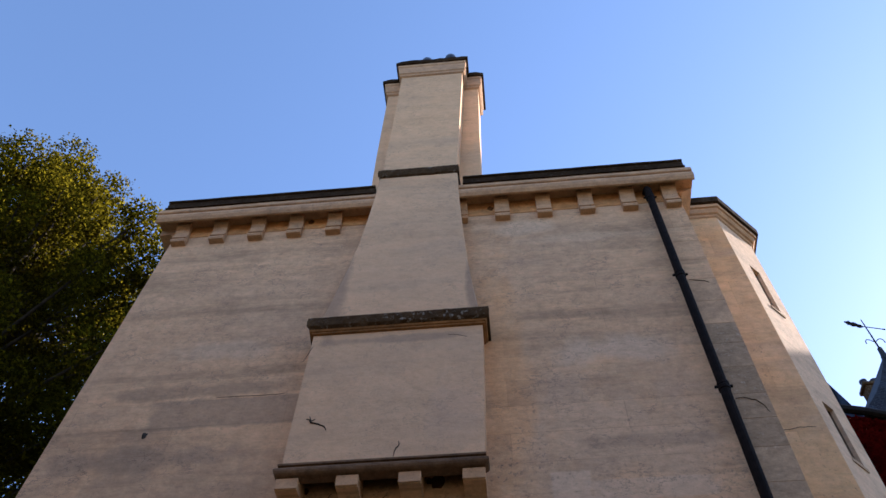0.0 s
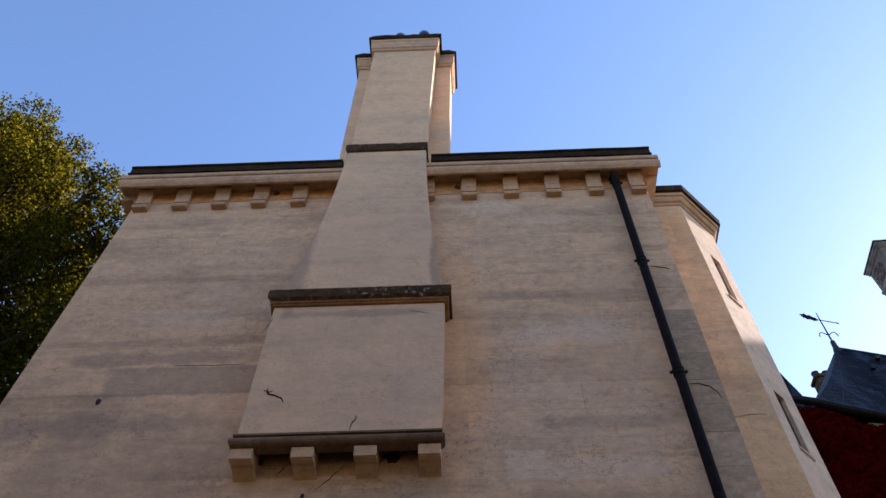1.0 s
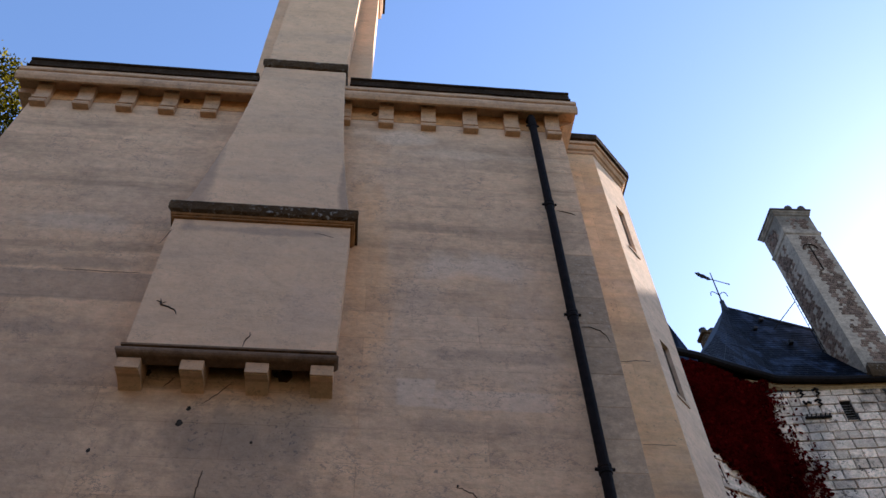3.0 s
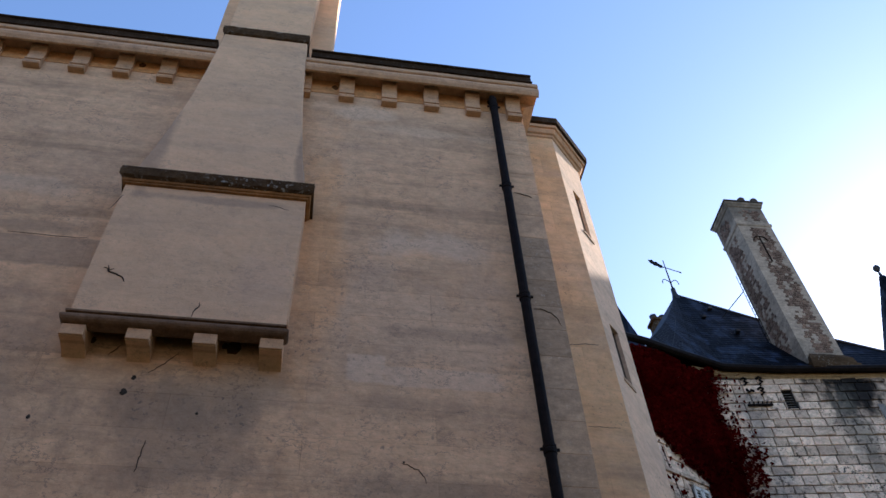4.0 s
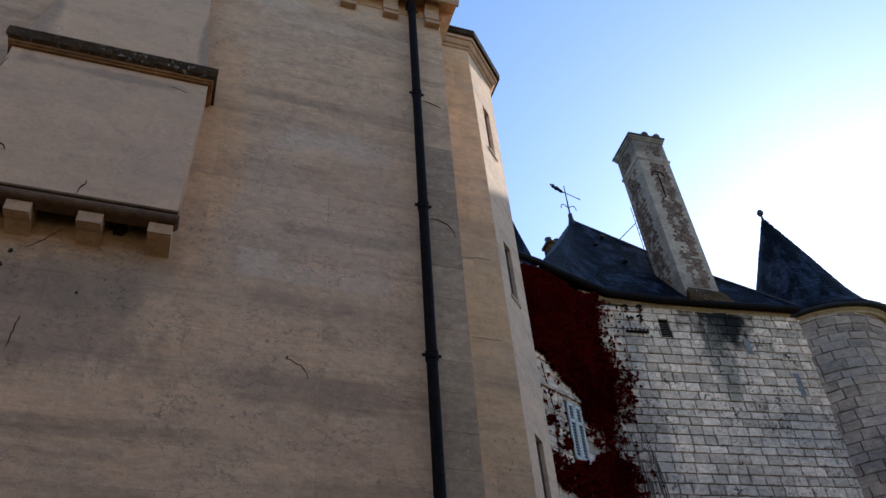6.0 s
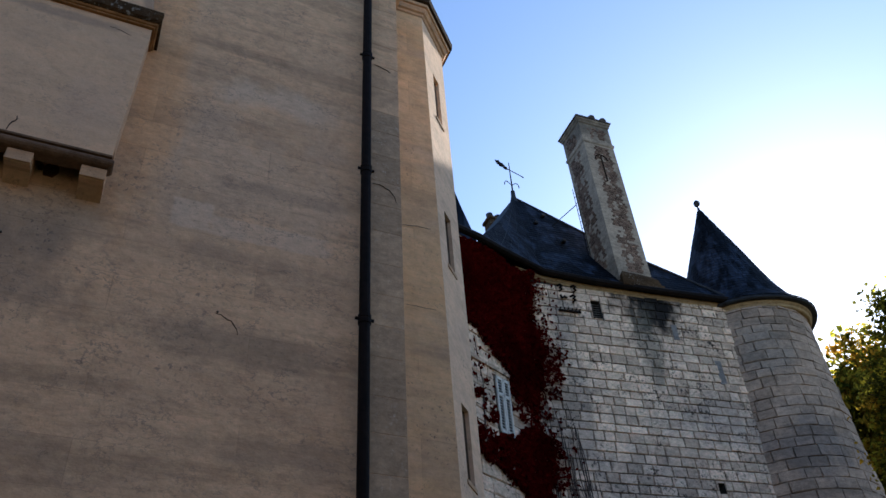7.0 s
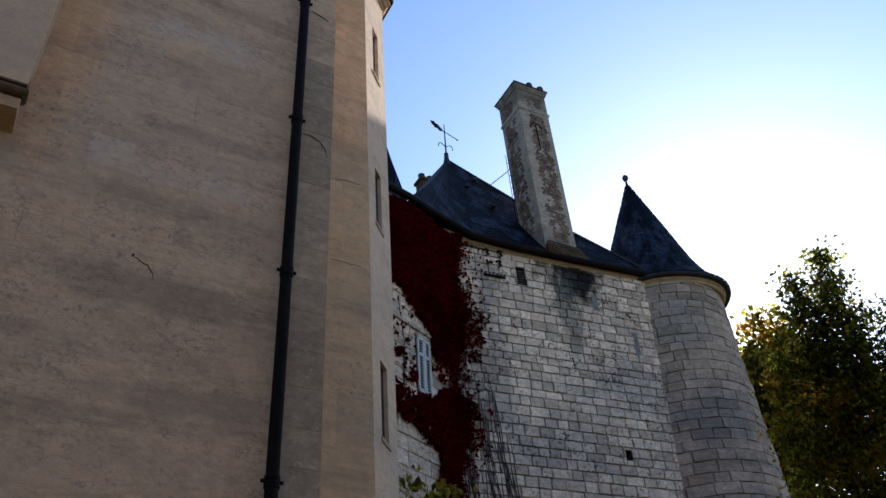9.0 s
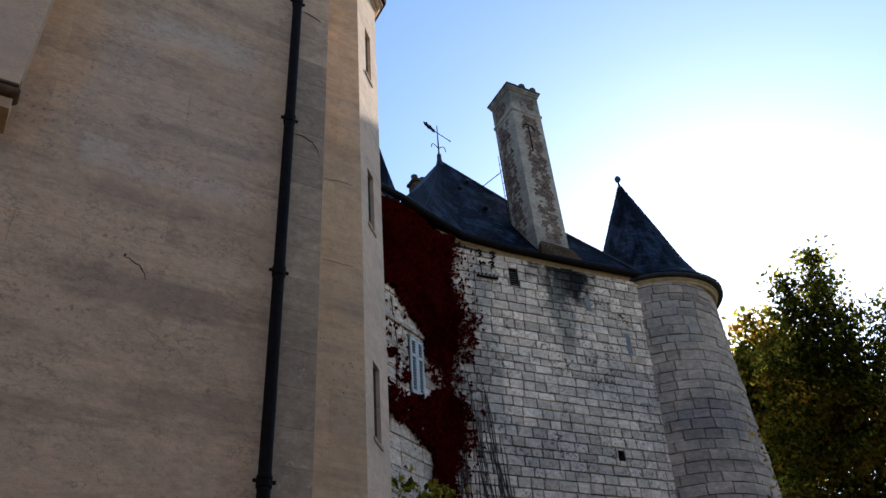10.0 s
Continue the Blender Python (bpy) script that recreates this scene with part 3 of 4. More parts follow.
for x0, x1, y0, y1, z in ((-1.446, -0.351, BY + 0.01, 6.84, 15.94), (-1.74, -0.088, 6.07, 6.58, 15.96)):
    part("cap", loft(bmesh.new(), cap_loops(x0, x1, y0, y1, z)), MOULDING, stack, "moulded stone chimney cap")
    bm = bmesh.new()
    n = 14
    loops = []
    for i in range(n):
        x = x0 - 0.115 + (x1 - x0 + 0.23) * i / (n - 1)
        d = random.uniform(-0.014, 0.02)
        sag = -0.05 if i in (0, n - 1) else 0.0
        loops.append([(x, y0 - 0.10 + d, z + 0.423), (x, y0 - 0.115 + d, z + 0.45), (x, y0 - 0.115 + d, z + 0.53 + d + sag), (x, y0 + 0.1, z + 0.60 + d * 2 + sag), (x, y1 + 0.11, z + 0.58 + sag), (x, y1 + 0.11, z + 0.423)])
    part("capping", loft(bm, loops), COPING, stack, "rough dark capping")
for x, y in ((-1.05, 6.05), (-0.585, 6.02)):
    part("chimney_pot", lathe(bmesh.new(), [(0.11, 16.4), (0.11, 17.2), (0.125, 17.24), (0.13, 17.32), (0.115, 17.42), (0.08, 17.49), (0.03, 17.52)], (x, y, 0), 16), TERRACOTTA, stack, "dark glazed chimney pot")

# ---- turret with slit windows ----
turret = part("turret_core", loft(bmesh.new(), [[(2.0, 6.95, z), (3.15, 6.95, z), (3.55, 7.6, z), (3.55, 9.4, z), (2.0, 9.4, z)] for z in (0.0, 12.2)]), TURRET, house, "ochre plastered polygonal turret")


def corner_1(z):
    d = 11.8 - z
    return Vector((3.255 + 0.020 * d, 6.75 + 0.008 * d, z))


def corner_2(z):
    d = 11.8 - z
    return Vector((3.815 + 0.019 * d, 7.31 + 0.012 * d, z))


part("turret_face", loft(bmesh.new(), [[(2.3, 6.75, z), corner_1(z), corner_1(z) + Vector((-0.1, 0.2, 0)), (2.3, 6.95, z)] for z in (0.0, 3.0, 6.0, 9.0, 12.18)]), TURRET, turret, "ochre plaster face of the turret")
slits = [(0.38, 0.66, 10.27, 11.2), (0.32, 0.60, 7.68, 8.53), (0.33, 0.62, 5.03, 5.88)]
into = Vector((-0.2, 0.2, 0))
part("turret_face", holed(bmesh.new(), lambda s, z: corner_1(z).lerp(corner_2(z), s), (0.0, 1.0), (0.0, 12.18), slits, into), TURRET_PALE, turret, "ochre plaster face with slit windows")
part("turret_face", loft(bmesh.new(), [[corner_2(z), corner_2(z) + Vector((0, 2.0, 0)), corner_2(z) + Vector((-0.2, 2.0, 0)), corner_2(z) + Vector((-0.2, 0.1, 0))] for z in (0.0, 6.0, 12.18)]), TURRET_PALE, turret)
for s0, s1, z0, z1 in slits:
    f = lambda s, z: corner_1(z).lerp(corner_2(z), s)
    win = part("window", loft(bmesh.new(), [[f(a, b) + into * k for a, b in ((s0, z0), (s1, z0), (s1, z1), (s0, z1))] for k in (0.16, 0.26)]), GLASS, turret, "narrow dark window pane")
    sill = [f(a, z0) for a in (s0 - 0.04, s1 + 0.04)]
    part("sill", loft(bmesh.new(), [[p + into * -0.05 + Vector((0, 0, h)), q + into * -0.05 + Vector((0, 0, h)), q + into * 0.2 + Vector((0, 0, h)), p + into * 0.2 + Vector((0, 0, h))] for p, q in (sill,) for h in (-0.05, -0.004)]), QUOIN, win)


def turret_ring(out, z):
    d = Vector((0.7071, -0.7071, 0)) * out
    a, b = corner_1(12), corner_2(12)
    return [Vector((2.3, a.y - out, z)), Vector((a.x + 0.414 * out, a.y - out, z)), Vector((b.x + out, b.y - 0.414 * out, z)), Vector((b.x + out, b.y + 2.0, z)), Vector((2.3, b.y + 2.0, z))]


part("turret_cornice", loft(bmesh.new(), [turret_ring(o, z) for z, o in ((12.12, 0.004), (12.135, 0.022), (12.165, 0.03), (12.18, 0.06), (12.23, 0.085), (12.25, 0.088), (12.258, 0.115), (12.31, 0.122))]), MOULDING, turret, "moulded cream cornice")
part("turret_roof", loft(bmesh.new(), [turret_ring(o, z) for z, o in ((12.313, 0.118), (12.325, 0.16), (12.44, 0.17), (12.47, 0.14), (12.8, -0.5))]), COPING, turret, "dark lead gutter and roof edge")

# ---- cast iron drainpipe ----
pipe = thing("drainpipe", "black cast iron drainpipe fixed to the plastered wall", "drainpipe")
PX, PY = 2.115, 5.88
part("shaft", tube(bmesh.new(), [(2.118, 6.0, 11.67), (2.118, 5.94, 11.665), (2.117, 5.895, 11.63), (2.116, 5.872, 11.57), (PX, PY - 0.006, 11.48), (PX, PY, 11.3), (PX, PY, 0.1)], 0.052, 14), IRON, pipe)
for z in (9.62, 7.74, 5.86, 3.96, 2.0, 11.4):
    c = part("collar", lathe(bmesh.new(), [(0.053, z - 0.055), (0.060, z - 0.05), (0.061, z - 0.01), (0.056, z), (0.061, z + 0.01), (0.061, z + 0.04), (0.053, z + 0.045)], (PX, PY, 0), 14), IRON, pipe)
    part("lug", boxed(PX - 0.088, PX + 0.088, PY - 0.012, PY + 0.012, z - 0.012, z + 0.012, bevel=0.003), IRON, c)

# ---- cracks, holes and twigs on the plaster ----


def crack(points, y, width=0.008):
    pts = []
    for (x0, z0), (x1, z1) in zip(points, points[1:]):
        for i in range(5):
            k = i / 5
            x, z = x0 + (x1 - x0) * k, z0 + (z1 - z0) * k
            pts.append((x + 0.012 * noise.noise((x * 31, z * 31, 1)), y - 0.001, z + 0.012 * noise.noise((x * 31, z * 31, 7))))
    part("crack", curve_bm(pts, width * 0.75), CRACK, wall_main)


crack([(-1.968, 7.486), (-1.926, 7.465), (-1.915, 7.434), (-1.842, 7.413), (-1.778, 7.371), (-1.747, 7.307)], 5.72, 0.014)
crack([(-1.936, 7.518), (-1.915, 7.455), (-1.873, 7.476)], 5.72, 0.009)
crack([(-1.083, 6.949), (-1.072, 7.033), (-1.041, 7.076), (-1.051, 7.149)], 5.72, 0.008)
crack([(0.84, 5.72), (0.90, 5.70), (0.98, 5.66), (1.03, 5.60), (1.05, 5.53)], 6.0, 0.007)
crack([(2.22, 7.68), (2.30, 7.69), (2.42, 7.64), (2.46, 7.58), (2.50, 7.45)], 5.992, 0.006)
crack([(2.24, 9.66), (2.36, 9.63), (2.47, 9.58)], 5.992, 0.007)
crack([(-2.126, 8.34), (-2.031, 8.635)], 5.72, 0.004)
crack([(-1.76, 6.68), (-1.71, 6.74), (-1.68, 6.80)], 5.998, 0.006)
crack([(-1.38, 6.50), (-1.31, 6.58), (-1.27, 6.60), (-1.22, 6.69), (-1.16, 6.75)], 5.998, 0.006)
crack([(-1.27, 5.50), (-1.265, 5.66), (-1.25, 5.84)], 5.998, 0.006)
crack([(-0.377, 8.572), (-0.483, 8.614), (-0.609, 8.624)], 5.72, 0.004)
crack([(-3.09, 8.18), (-2.67, 8.17), (-2.26, 8.18)], 6.0, 0.005)
crack([(2.85, 7.93), (3.05, 7.96), (3.25, 7.96)], 6.752, 0.005)
crack([(2.87, 6.81), (3.07, 6.81), (3.26, 6.81)], 6.752, 0.004)
for x, z, r in ((-3.73, 7.68, 0.035), (-1.54, 6.28, 0.028), (-1.49, 6.44, 0.02), (-2.21, 5.97, 0.018), (-0.9, 6.1, 0.012), (-2.12, 8.17, 0.02), (-0.70, 6.86, 0.07), (-0.78, 6.87, 0.03), (-1.93, 6.84, 0.03), (-2.55, 11.62, 0.045), (-0.03, 11.62, 0.05), (0.86, 5.73, 0.010)):
    part("hole", loft(bmesh.new(), [[(r * k * (1 + 0.5 * noise.noise((x + a, z, a * 2))) * math.cos(a), r * k * (1 + 0.5 * noise.noise((x + a, z, a * 2))) * math.sin(a), h) for a in [2 * math.pi * i / 11 for i in range(11)]] for k, h in ((1, -0.004), (0.9, 0.0), (0.4, 0.003))]), RUSTY_HOLE if z > 6.7 and r > 0.025 and x > -3 else CRACK, wall_main).matrix_basis = Matrix.Translation((x, FRONT - 0.003 if z < 11.4 else 5.99, z)) @ Matrix.Rotation(radians(90), 4, "X") @ Matrix.Diagonal((1, 1.3, 1, 1))

# ---- the old ashlar house ----
old = thing("old_house", "old stone manor with a steep slate pavilion roof", "house")
SLOPE = -0.14
CX = 9.64


def front_y(x):
    return 15.15 + SLOPE * (x - 12)


FN = Vector((SLOPE, -1, 0)).normalized() * -1  # into the wall
FU = Vector((1, SLOPE, 0)).normalized()
CORNER = Vector((CX, front_y(CX), 0))
RU = Vector((math.cos(radians(25)), math.sin(radians(25)), 0))
RN = Vector((-RU.y, RU.x, 0))
niches = [(11.72, 11.99, 14.25, 14.83), (14.11, 14.30, 9.48, 9.74)]
wall_old = part("wall", holed(bmesh.new(), lambda x, z: Vector((x, front_y(x), z)), (CX, 17.0), (0.0, 15.3), niches, FN * 0.3), MORTAR, old, "ashlar front wall with dark joints")
for x0, x1, z0, z1 in niches:
    part("niche_back", loft(bmesh.new(), [[Vector((x, front_y(x), z)) + FN * k for x, z in ((x0 - 0.02, z0 - 0.02), (x1 + 0.02, z0 - 0.02), (x1 + 0.02, z1 + 0.02), (x0 - 0.02, z1 + 0.02))] for k in (0.27, 0.3)]), DARK_GAP, wall_old)
for i in range(7):
    z = 14.30 + 0.078 * i
    part("slat", loft(bmesh.new(), [[Vector((x, front_y(x), 0)) + FN * 0.06 + Vector((0, 0, z)), Vector((x, front_y(x), 0)) + FN * 0.15 + Vector((0, 0, z + 0.06)), Vector((x, front_y(x), 0)) + FN * 0.16 + Vector((0, 0, z + 0.05)), Vector((x, front_y(x), 0)) + FN * 0.07 + Vector((0, 0, z - 0.012))] for x in (11.72, 11.99)]), GREY_FILL, wall_old)
LEFT = CORNER - RU * 5.0
bm = loft(bmesh.new(), [[LEFT + Vector((0, 0, z)), CORNER + Vector((0, 0, z)), CORNER + Vector((0.1, 0.3, z)), LEFT + RN * 0.4 + Vector((0, 0, z))] for z in (0, 15.5)])
wall_return = part("wall", bm, PALE_MORTAR, old, "ashlar return wall under red creeper")
back = [CORNER + Vector((0.3, 0.5, 0)), Vector((16.6, front_y(16.6) + 0.5, 0)), Vector((17.6, 22.0, 0)), Vector((5.0, 22.0, 0)), LEFT + RN * 0.5]
part("wall_core", loft(bmesh.new(), [[p + Vector((0, 0, z)) for p in back] for z in (0, 15.2)]), MORTAR, old)

# stone eave course
part("eave_course", loft(bmesh.new(), [[Vector((x, front_y(x), zz)) - FN * o for o, zz in ((-0.1, z - 0.16), (0.03, z - 0.16), (0.05, z - 0.12), (0.09, z - 0.09), (0.09, z - 0.02), (-0.1, z))] for x, z in ((9.66, 15.66), (10.4, 15.44), (11.8, 15.33), (13.6, 15.29), (16.2, 15.29))]), EAVE_STONE, old, "ochre stone eave course")

# slate pavilion roof in lapped courses
APEX = Vector((11.87, 18.5, 21.66))
OUT = 0.2
eaves = [CORNER - RU * 1.72 - RN * OUT + Vector((0, 0, 15.60)), CORNER - RU * 0.85 - RN * OUT + Vector((0, 0, 15.72)), CORNER - RN * 0.16 - FN * 0.12 + Vector((0, 0, 15.78)),
         Vector((10.4, front_y(10.4), 15.50)) - FN * OUT, Vector((11.8, front_y(11.8), 15.38)) - FN * OUT, Vector((13.6, front_y(13.6), 15.34)) - FN * OUT, Vector((16.25, front_y(16.25), 15.33)) - FN * OUT]
HIP_LEFT = Vector((8.6, 17.6, 15.6))


def hang(tiles, parent, limit, near):
    """Slates of six points each: the nearest ones single, the rest joined."""
    tiles.sort(key=lambda q: (q[0] - Vector(near)).length)
    sides = [(0, 1, 2, 3), (0, 4, 5, 1)]
    for q in tiles[:limit]:
        me = bpy.data.meshes.new("slate")
        c = sum(q, Vector()) / 6
        me.from_pydata([p - c for p in q], [], sides)
        me.materials.append(SLATE)
        ob = new("slate", me)
        ob.parent, ob.location = parent, c
    me = bpy.data.meshes.new("slates")
    rest = tiles[limit:]
    me.from_pydata([p for q in rest for p in q], [], [[6 * i + k for k in f] for i in range(len(rest)) for f in sides])
    me.materials.append(SLATE)
    ob = new("slates", me)
    ob.parent = parent
    tagged(ob, "", "", "", "stuff")


def slated(edge, top, courses, bell=0.12, piece=0.22):
    """Rows of separate lapped slates between an eave polyline and a ridge point."""
    tiles = []
    for a, b in zip(edge, edge[1:]):
        n = (b - a).cross(top - a).normalized()
        n = n if n.z > 0 else -n

        def at(s, k):
            p = a.lerp(b, s).lerp(top, k)
            p.z -= bell * math.sin(math.pi * min(1, k * 1.0)) * 1.6
            return p
        for r in range(courses):
            k0, k1 = r / courses, (r + 1.25) / courses
            w = (b - a).length * (1 - k0)
            cols = max(1, int(w / piece))
            for c in range(cols):
                s0, s1 = c / cols, (c + 1) / cols
                if r % 2 and cols > 1:
                    s0, s1 = max(0, s0 - 0.5 / cols), (s1 - 0.5 / cols if c < cols - 1 else 1)
                lift = n * (0.008 + 0.006 * random.random())
                g = 0.03 / cols
                q = [at(s0 + g, k0) + lift, at(s1 - g, k0) + lift, at(s1 - g, min(k1, 1)) + n * 0.003, at(s0 + g, min(k1, 1)) + n * 0.003]
                q += [q[0] - n * 0.012, q[1] - n * 0.012]
                tiles.append(q)
    return tiles


def under(edge, top, bell):
    """The boarding below the slates."""
    bm = bmesh.new()
    for a, b in zip(edge, edge[1:]):
        rows = []
        for r in range(13):
            k = r / 12
            row = [bm.verts.new(a.lerp(b, s).lerp(top, min(k, 0.995)) - Vector((0, 0, bell * math.sin(math.pi * k) * 1.6 + 0.012))) for s in (0, 1)]
            rows.append(row)
        for p, q in zip(rows, rows[1:]):
            bm.faces.new((p[0], p[1], q[1], q[0]))
    bmesh.ops.remove_doubles(bm, verts=bm.verts, dist=0.001)
    return bm


roof_edge = [HIP_LEFT] + eaves
roof = part("roof", under(roof_edge + [Vector((17.4, 22.2, 15.4)), Vector((7.3, 22.2, 15.8)), HIP_LEFT], APEX, 0.14), LEAD, old, "steep dark slate pavilion roof")
hang(slated(eaves, APEX, 34, 0.14, 0.22), roof, 300, (11.2, 15.6, 16.4))
part("gutter", tube(bmesh.new(), [CORNER - RU * 3.2 - RN * OUT + Vector((0, 0, 15.25))] + [p + Vector((0, 0, -0.01)) for p in eaves], 0.10, 8), IRON, roof, "dark gutter along the eaves")
part("hip_cap", tube(bmesh.new(), [APEX, APEX.lerp(eaves[-1], 0.5) - Vector((0, 0, 0.2)), eaves[-1]], 0.045, 6), LEAD, roof)
part("apex_cap", lathe(bmesh.new(), [(0.2, 21.28), (0.14, 21.45), (0.09, 21.7), (0.075, 21.95), (0.04, 22.0)], (APEX.x, APEX.y, 0), 12), LEAD, roof, "lead cap on the roof point")
for x, z in ((11.73, 19.35), (12.35, 20.2), (12.2, 18.2)):
    k = (z - 15.5) / 6.16
    p = Vector((x, front_y(x), 15.4)).lerp(APEX, k)
    p.x = x
    part("slate_vent", boxed(-0.07, 0.07, -0.09, 0.05, -0.02, 0.09, bevel=0.02), LEAD, roof).location = p + Vector((0, -0.05, 0.0))

# neighbouring roof behind the turret
side_roof = thing("side_roof", "dark slate roof of the wing beyond the turret", "roof")
part("slope", loft(bmesh.new(), [[(9.35, y, 15.8), (8.85, y, 16.6), (8.4, y, 17.9), (7.7, y, 20.2), (5.5, y, 20.2), (5.5, y, 15.8)] for y in (15.9, 19.0)]), SLATE, side_roof)

# small chimney behind the roof
small = thing("small_chimney", "small stone chimney with two pots behind the slate roof", "chimney")
part("shaft", boxed(12.10, 12.66, 20.7, 21.2, 17.0, 22.62, bevel=0.03), MOSSY, small)
part("cap", boxed(12.03, 12.72, 20.65, 21.25, 22.622, 22.76, bevel=0.03), MOSSY, small)
for x in (12.2, 12.55):
    part("pot", lathe(bmesh.new(), [(0.11, 22.75), (0.11, 22.92), (0.135, 22.94), (0.135, 23.0), (0.08, 23.03)], (x, 20.9, 0), 12), TERRACOTTA, small)

# ---- weather vane ----
vane = thing("weather_vane", "black iron weather vane with scrolls and arrow on the roof point", "weather vane")
vx, vy = APEX.x, APEX.y
part("pole", tube(bmesh.new(), [(vx, vy, 21.95), (vx, vy, 23.4)], [0.03, 0.015], 8), IRON, vane)
for sgn in (-1, 1):
    pts = [(vx + sgn * (0.02 + 0.27 * math.sin(a * 0.5)), vy, 22.28 + 0.16 * math.sin(a) - 0.02 * a) for a in [0.35 * i for i in range(10)]]
    part("scroll", tube(bmesh.new(), pts, 0.016, 6), IRON, vane)
ARROW = Matrix.Translation((vx, vy, 23.03)) @ Matrix.Rotation(radians(13), 4, "Z") @ Matrix.Rotation(radians(2), 4, "Y")
part("arm", tube(bmesh.new(), [(-0.60, 0, 0.0), (0.66, 0, 0.0)], 0.016, 6), IRON, vane).matrix_basis = ARROW
shape = [(-0.85, 0.10), (-0.78, 0.03), (-0.66, 0.0), (-0.58, -0.05), (-0.42, -0.03), (-0.28, -0.07), (-0.12, -0.03), (-0.16, 0.05), (-0.28, 0.06), (-0.42, 0.12), (-0.56, 0.10), (-0.64, 0.16), (-0.72, 0.12)]
part("blade", loft(bmesh.new(), [[(x * 0.8, y, z * 1.35) for x, z in shape] for y in (-0.012, 0.012)]), IRON, vane, "cut sheet iron blade").matrix_basis = ARROW
part("tail", loft(bmesh.new(), [[(x, y, z) for x, z in ((0.5, -0.012), (0.66, -0.03), (0.66, 0.03), (0.5, 0.012))] for y in (-0.008, 0.008)]), IRON, vane).matrix_basis = ARROW

# ---- brick and stone chimney over the eaves ----
chimney = thing("brick_chimney", "tall leaning stone chimney with old brick panels above the eaves", "chimney")
CH = Matrix.Translation((12.752, 14.996, 0)) @ Matrix.Rotation(radians(-2.1), 4, "Z")
CH_W, CH_D = 1.115, 1.09


def lean(z):
    return -0.030 * (z - 16.0)


def ch(u, v, z):
    return CH @ Vector((u + lean(z), v, z))


def ch_ring(z, o=0.0):
    return [ch(-o, -o, z), ch(CH_W + o, -o, z), ch(CH_W + o, CH_D + o, z), ch(-o, CH_D + o, z)]


shaft = part("shaft", loft(bmesh.new(), [ch_ring(z) for z in (15.2, 16.0, 18.0, 20.0, 22.3)]), CHIMNEY_STONE, chimney, "pale stone shaft")
part("string_course", loft(bmesh.new(), [ch_ring(z, o) for z, o in ((21.30, 0.0), (21.33, 0.025), (21.40, 0.035), (21.44, 0.03), (21.47, 0.0))]), CHIMNEY_STONE, chimney)
part("cap", loft(bmesh.new(), [ch_ring(z, o) for z, o in ((22.22, 0.0), (22.25, 0.03), (22.32, 0.045), (22.36, 0.075), (22.42, 0.08))]), CHIMNEY_STONE, chimney, "moulded weathered stone cap")
part("cap_slab", loft(bmesh.new(), [ch_ring(z, o) for z, o in ((22.422, 0.085), (22.43, 0.105), (22.48, 0.105), (22.53, 0.05), (22.58, -0.1))]), CHIMNEY_TOP, chimney, "blackened top slab")
for u in (0.12, 0.55):
    part("pot", lathe(bmesh.new(), [(0.14, 22.5), (0.13, 22.66), (0.10, 22.73), (0.03, 22.75)], ch(u, 0.06, 0) - Vector((0.2, 0, 0)), 10), CHIMNEY_TOP, chimney)
part("plinth", loft(bmesh.new(), [[ch(a, b, z) for a, b in ((0.02 - o, -0.12 - o), (CH_W + 0.12 + o, -0.12 - o), (CH_W + 0.12 + o, 0.5), (0.02 - o, 0.5))] for z, o in ((15.30, 0.04), (15.34, 0.15), (15.47, 0.16), (15.50, 0.08), (15.60, 0.08), (15.64, 0.03), (15.84, 0.0), (16.02, -0.11))]), MOSSY, chimney, "dark weathered plinth and flashing")
brick_mesh = bpy.data.meshes.new("brick")
bb = boxed(-0.5, 0.5, -0.5, 0.5, -0.5, 0.5)
bb.to_mesh(brick_mesh)
bb.free()
brick_mesh.materials.append(BRICK)


def lay_bricks(face):
    """A toothed panel of bricks between the stone quoins."""
    span = CH_W if face == "front" else CH_D
    z, r = 16.12 if face == "front" else 16.5, 0
    while z < 22.1:
        step = (r // 4) % 2
        lo, hi = ((0.25, span - 0.12) if step else (0.33, span - 0.2)) if face == "front" else ((0.3, span - 0.06) if step else (0.38, span - 0.1))
        stony = (r // 4) % 3 == 1
        u = lo + (0.055 if r % 2 else 0.0)
        while u + 0.1 < hi:
            w = 0.105
            inner = span * 0.42 < u + w / 2 < span * 0.58
            if not (stony and inner) and not 21.2 < z < 21.55 and random.random() > 0.08:
                ob = new("brick", brick_mesh)
                ob.parent = shaft
                dp = 0.05 + random.uniform(-0.004, 0.006)
                size = (w - 0.016, dp, 0.068) if face == "front" else (dp, w - 0.016, 0.068)
                p = (u + w / 2 + lean(z), dp / 2 - 0.012, z) if face == "front" else (dp / 2 - 0.012 + lean(z), u + w / 2, z)
                ob.matrix_basis = CH @ Matrix.Translation(p) @ Matrix.Diagonal((*size, 1))
            u += w
        z, r = z + 0.086, r + 1


# iron tie on the front
tie = thing("iron_tie", "rusty iron anchor tie on the chimney face", "wall tie")
part("bar", tube(bmesh.new(), [ch(0.50, -0.03, 19.65), ch(0.50, -0.03, 20.75)], 0.022, 6), RUST, tie)
part("hook", tube(bmesh.new(), [ch(0.50 + 0.22 * math.sin(a), -0.03, 20.60 + 0.2 * math.cos(a)) for a in [-1.5 + 0.25 * i for i in range(13)]], 0.02, 6), RUST, tie)
# stay rod and roof ladder
stay = thing("stay_rod", "thin iron stay rod between the slate roof and the chimney", "rod")
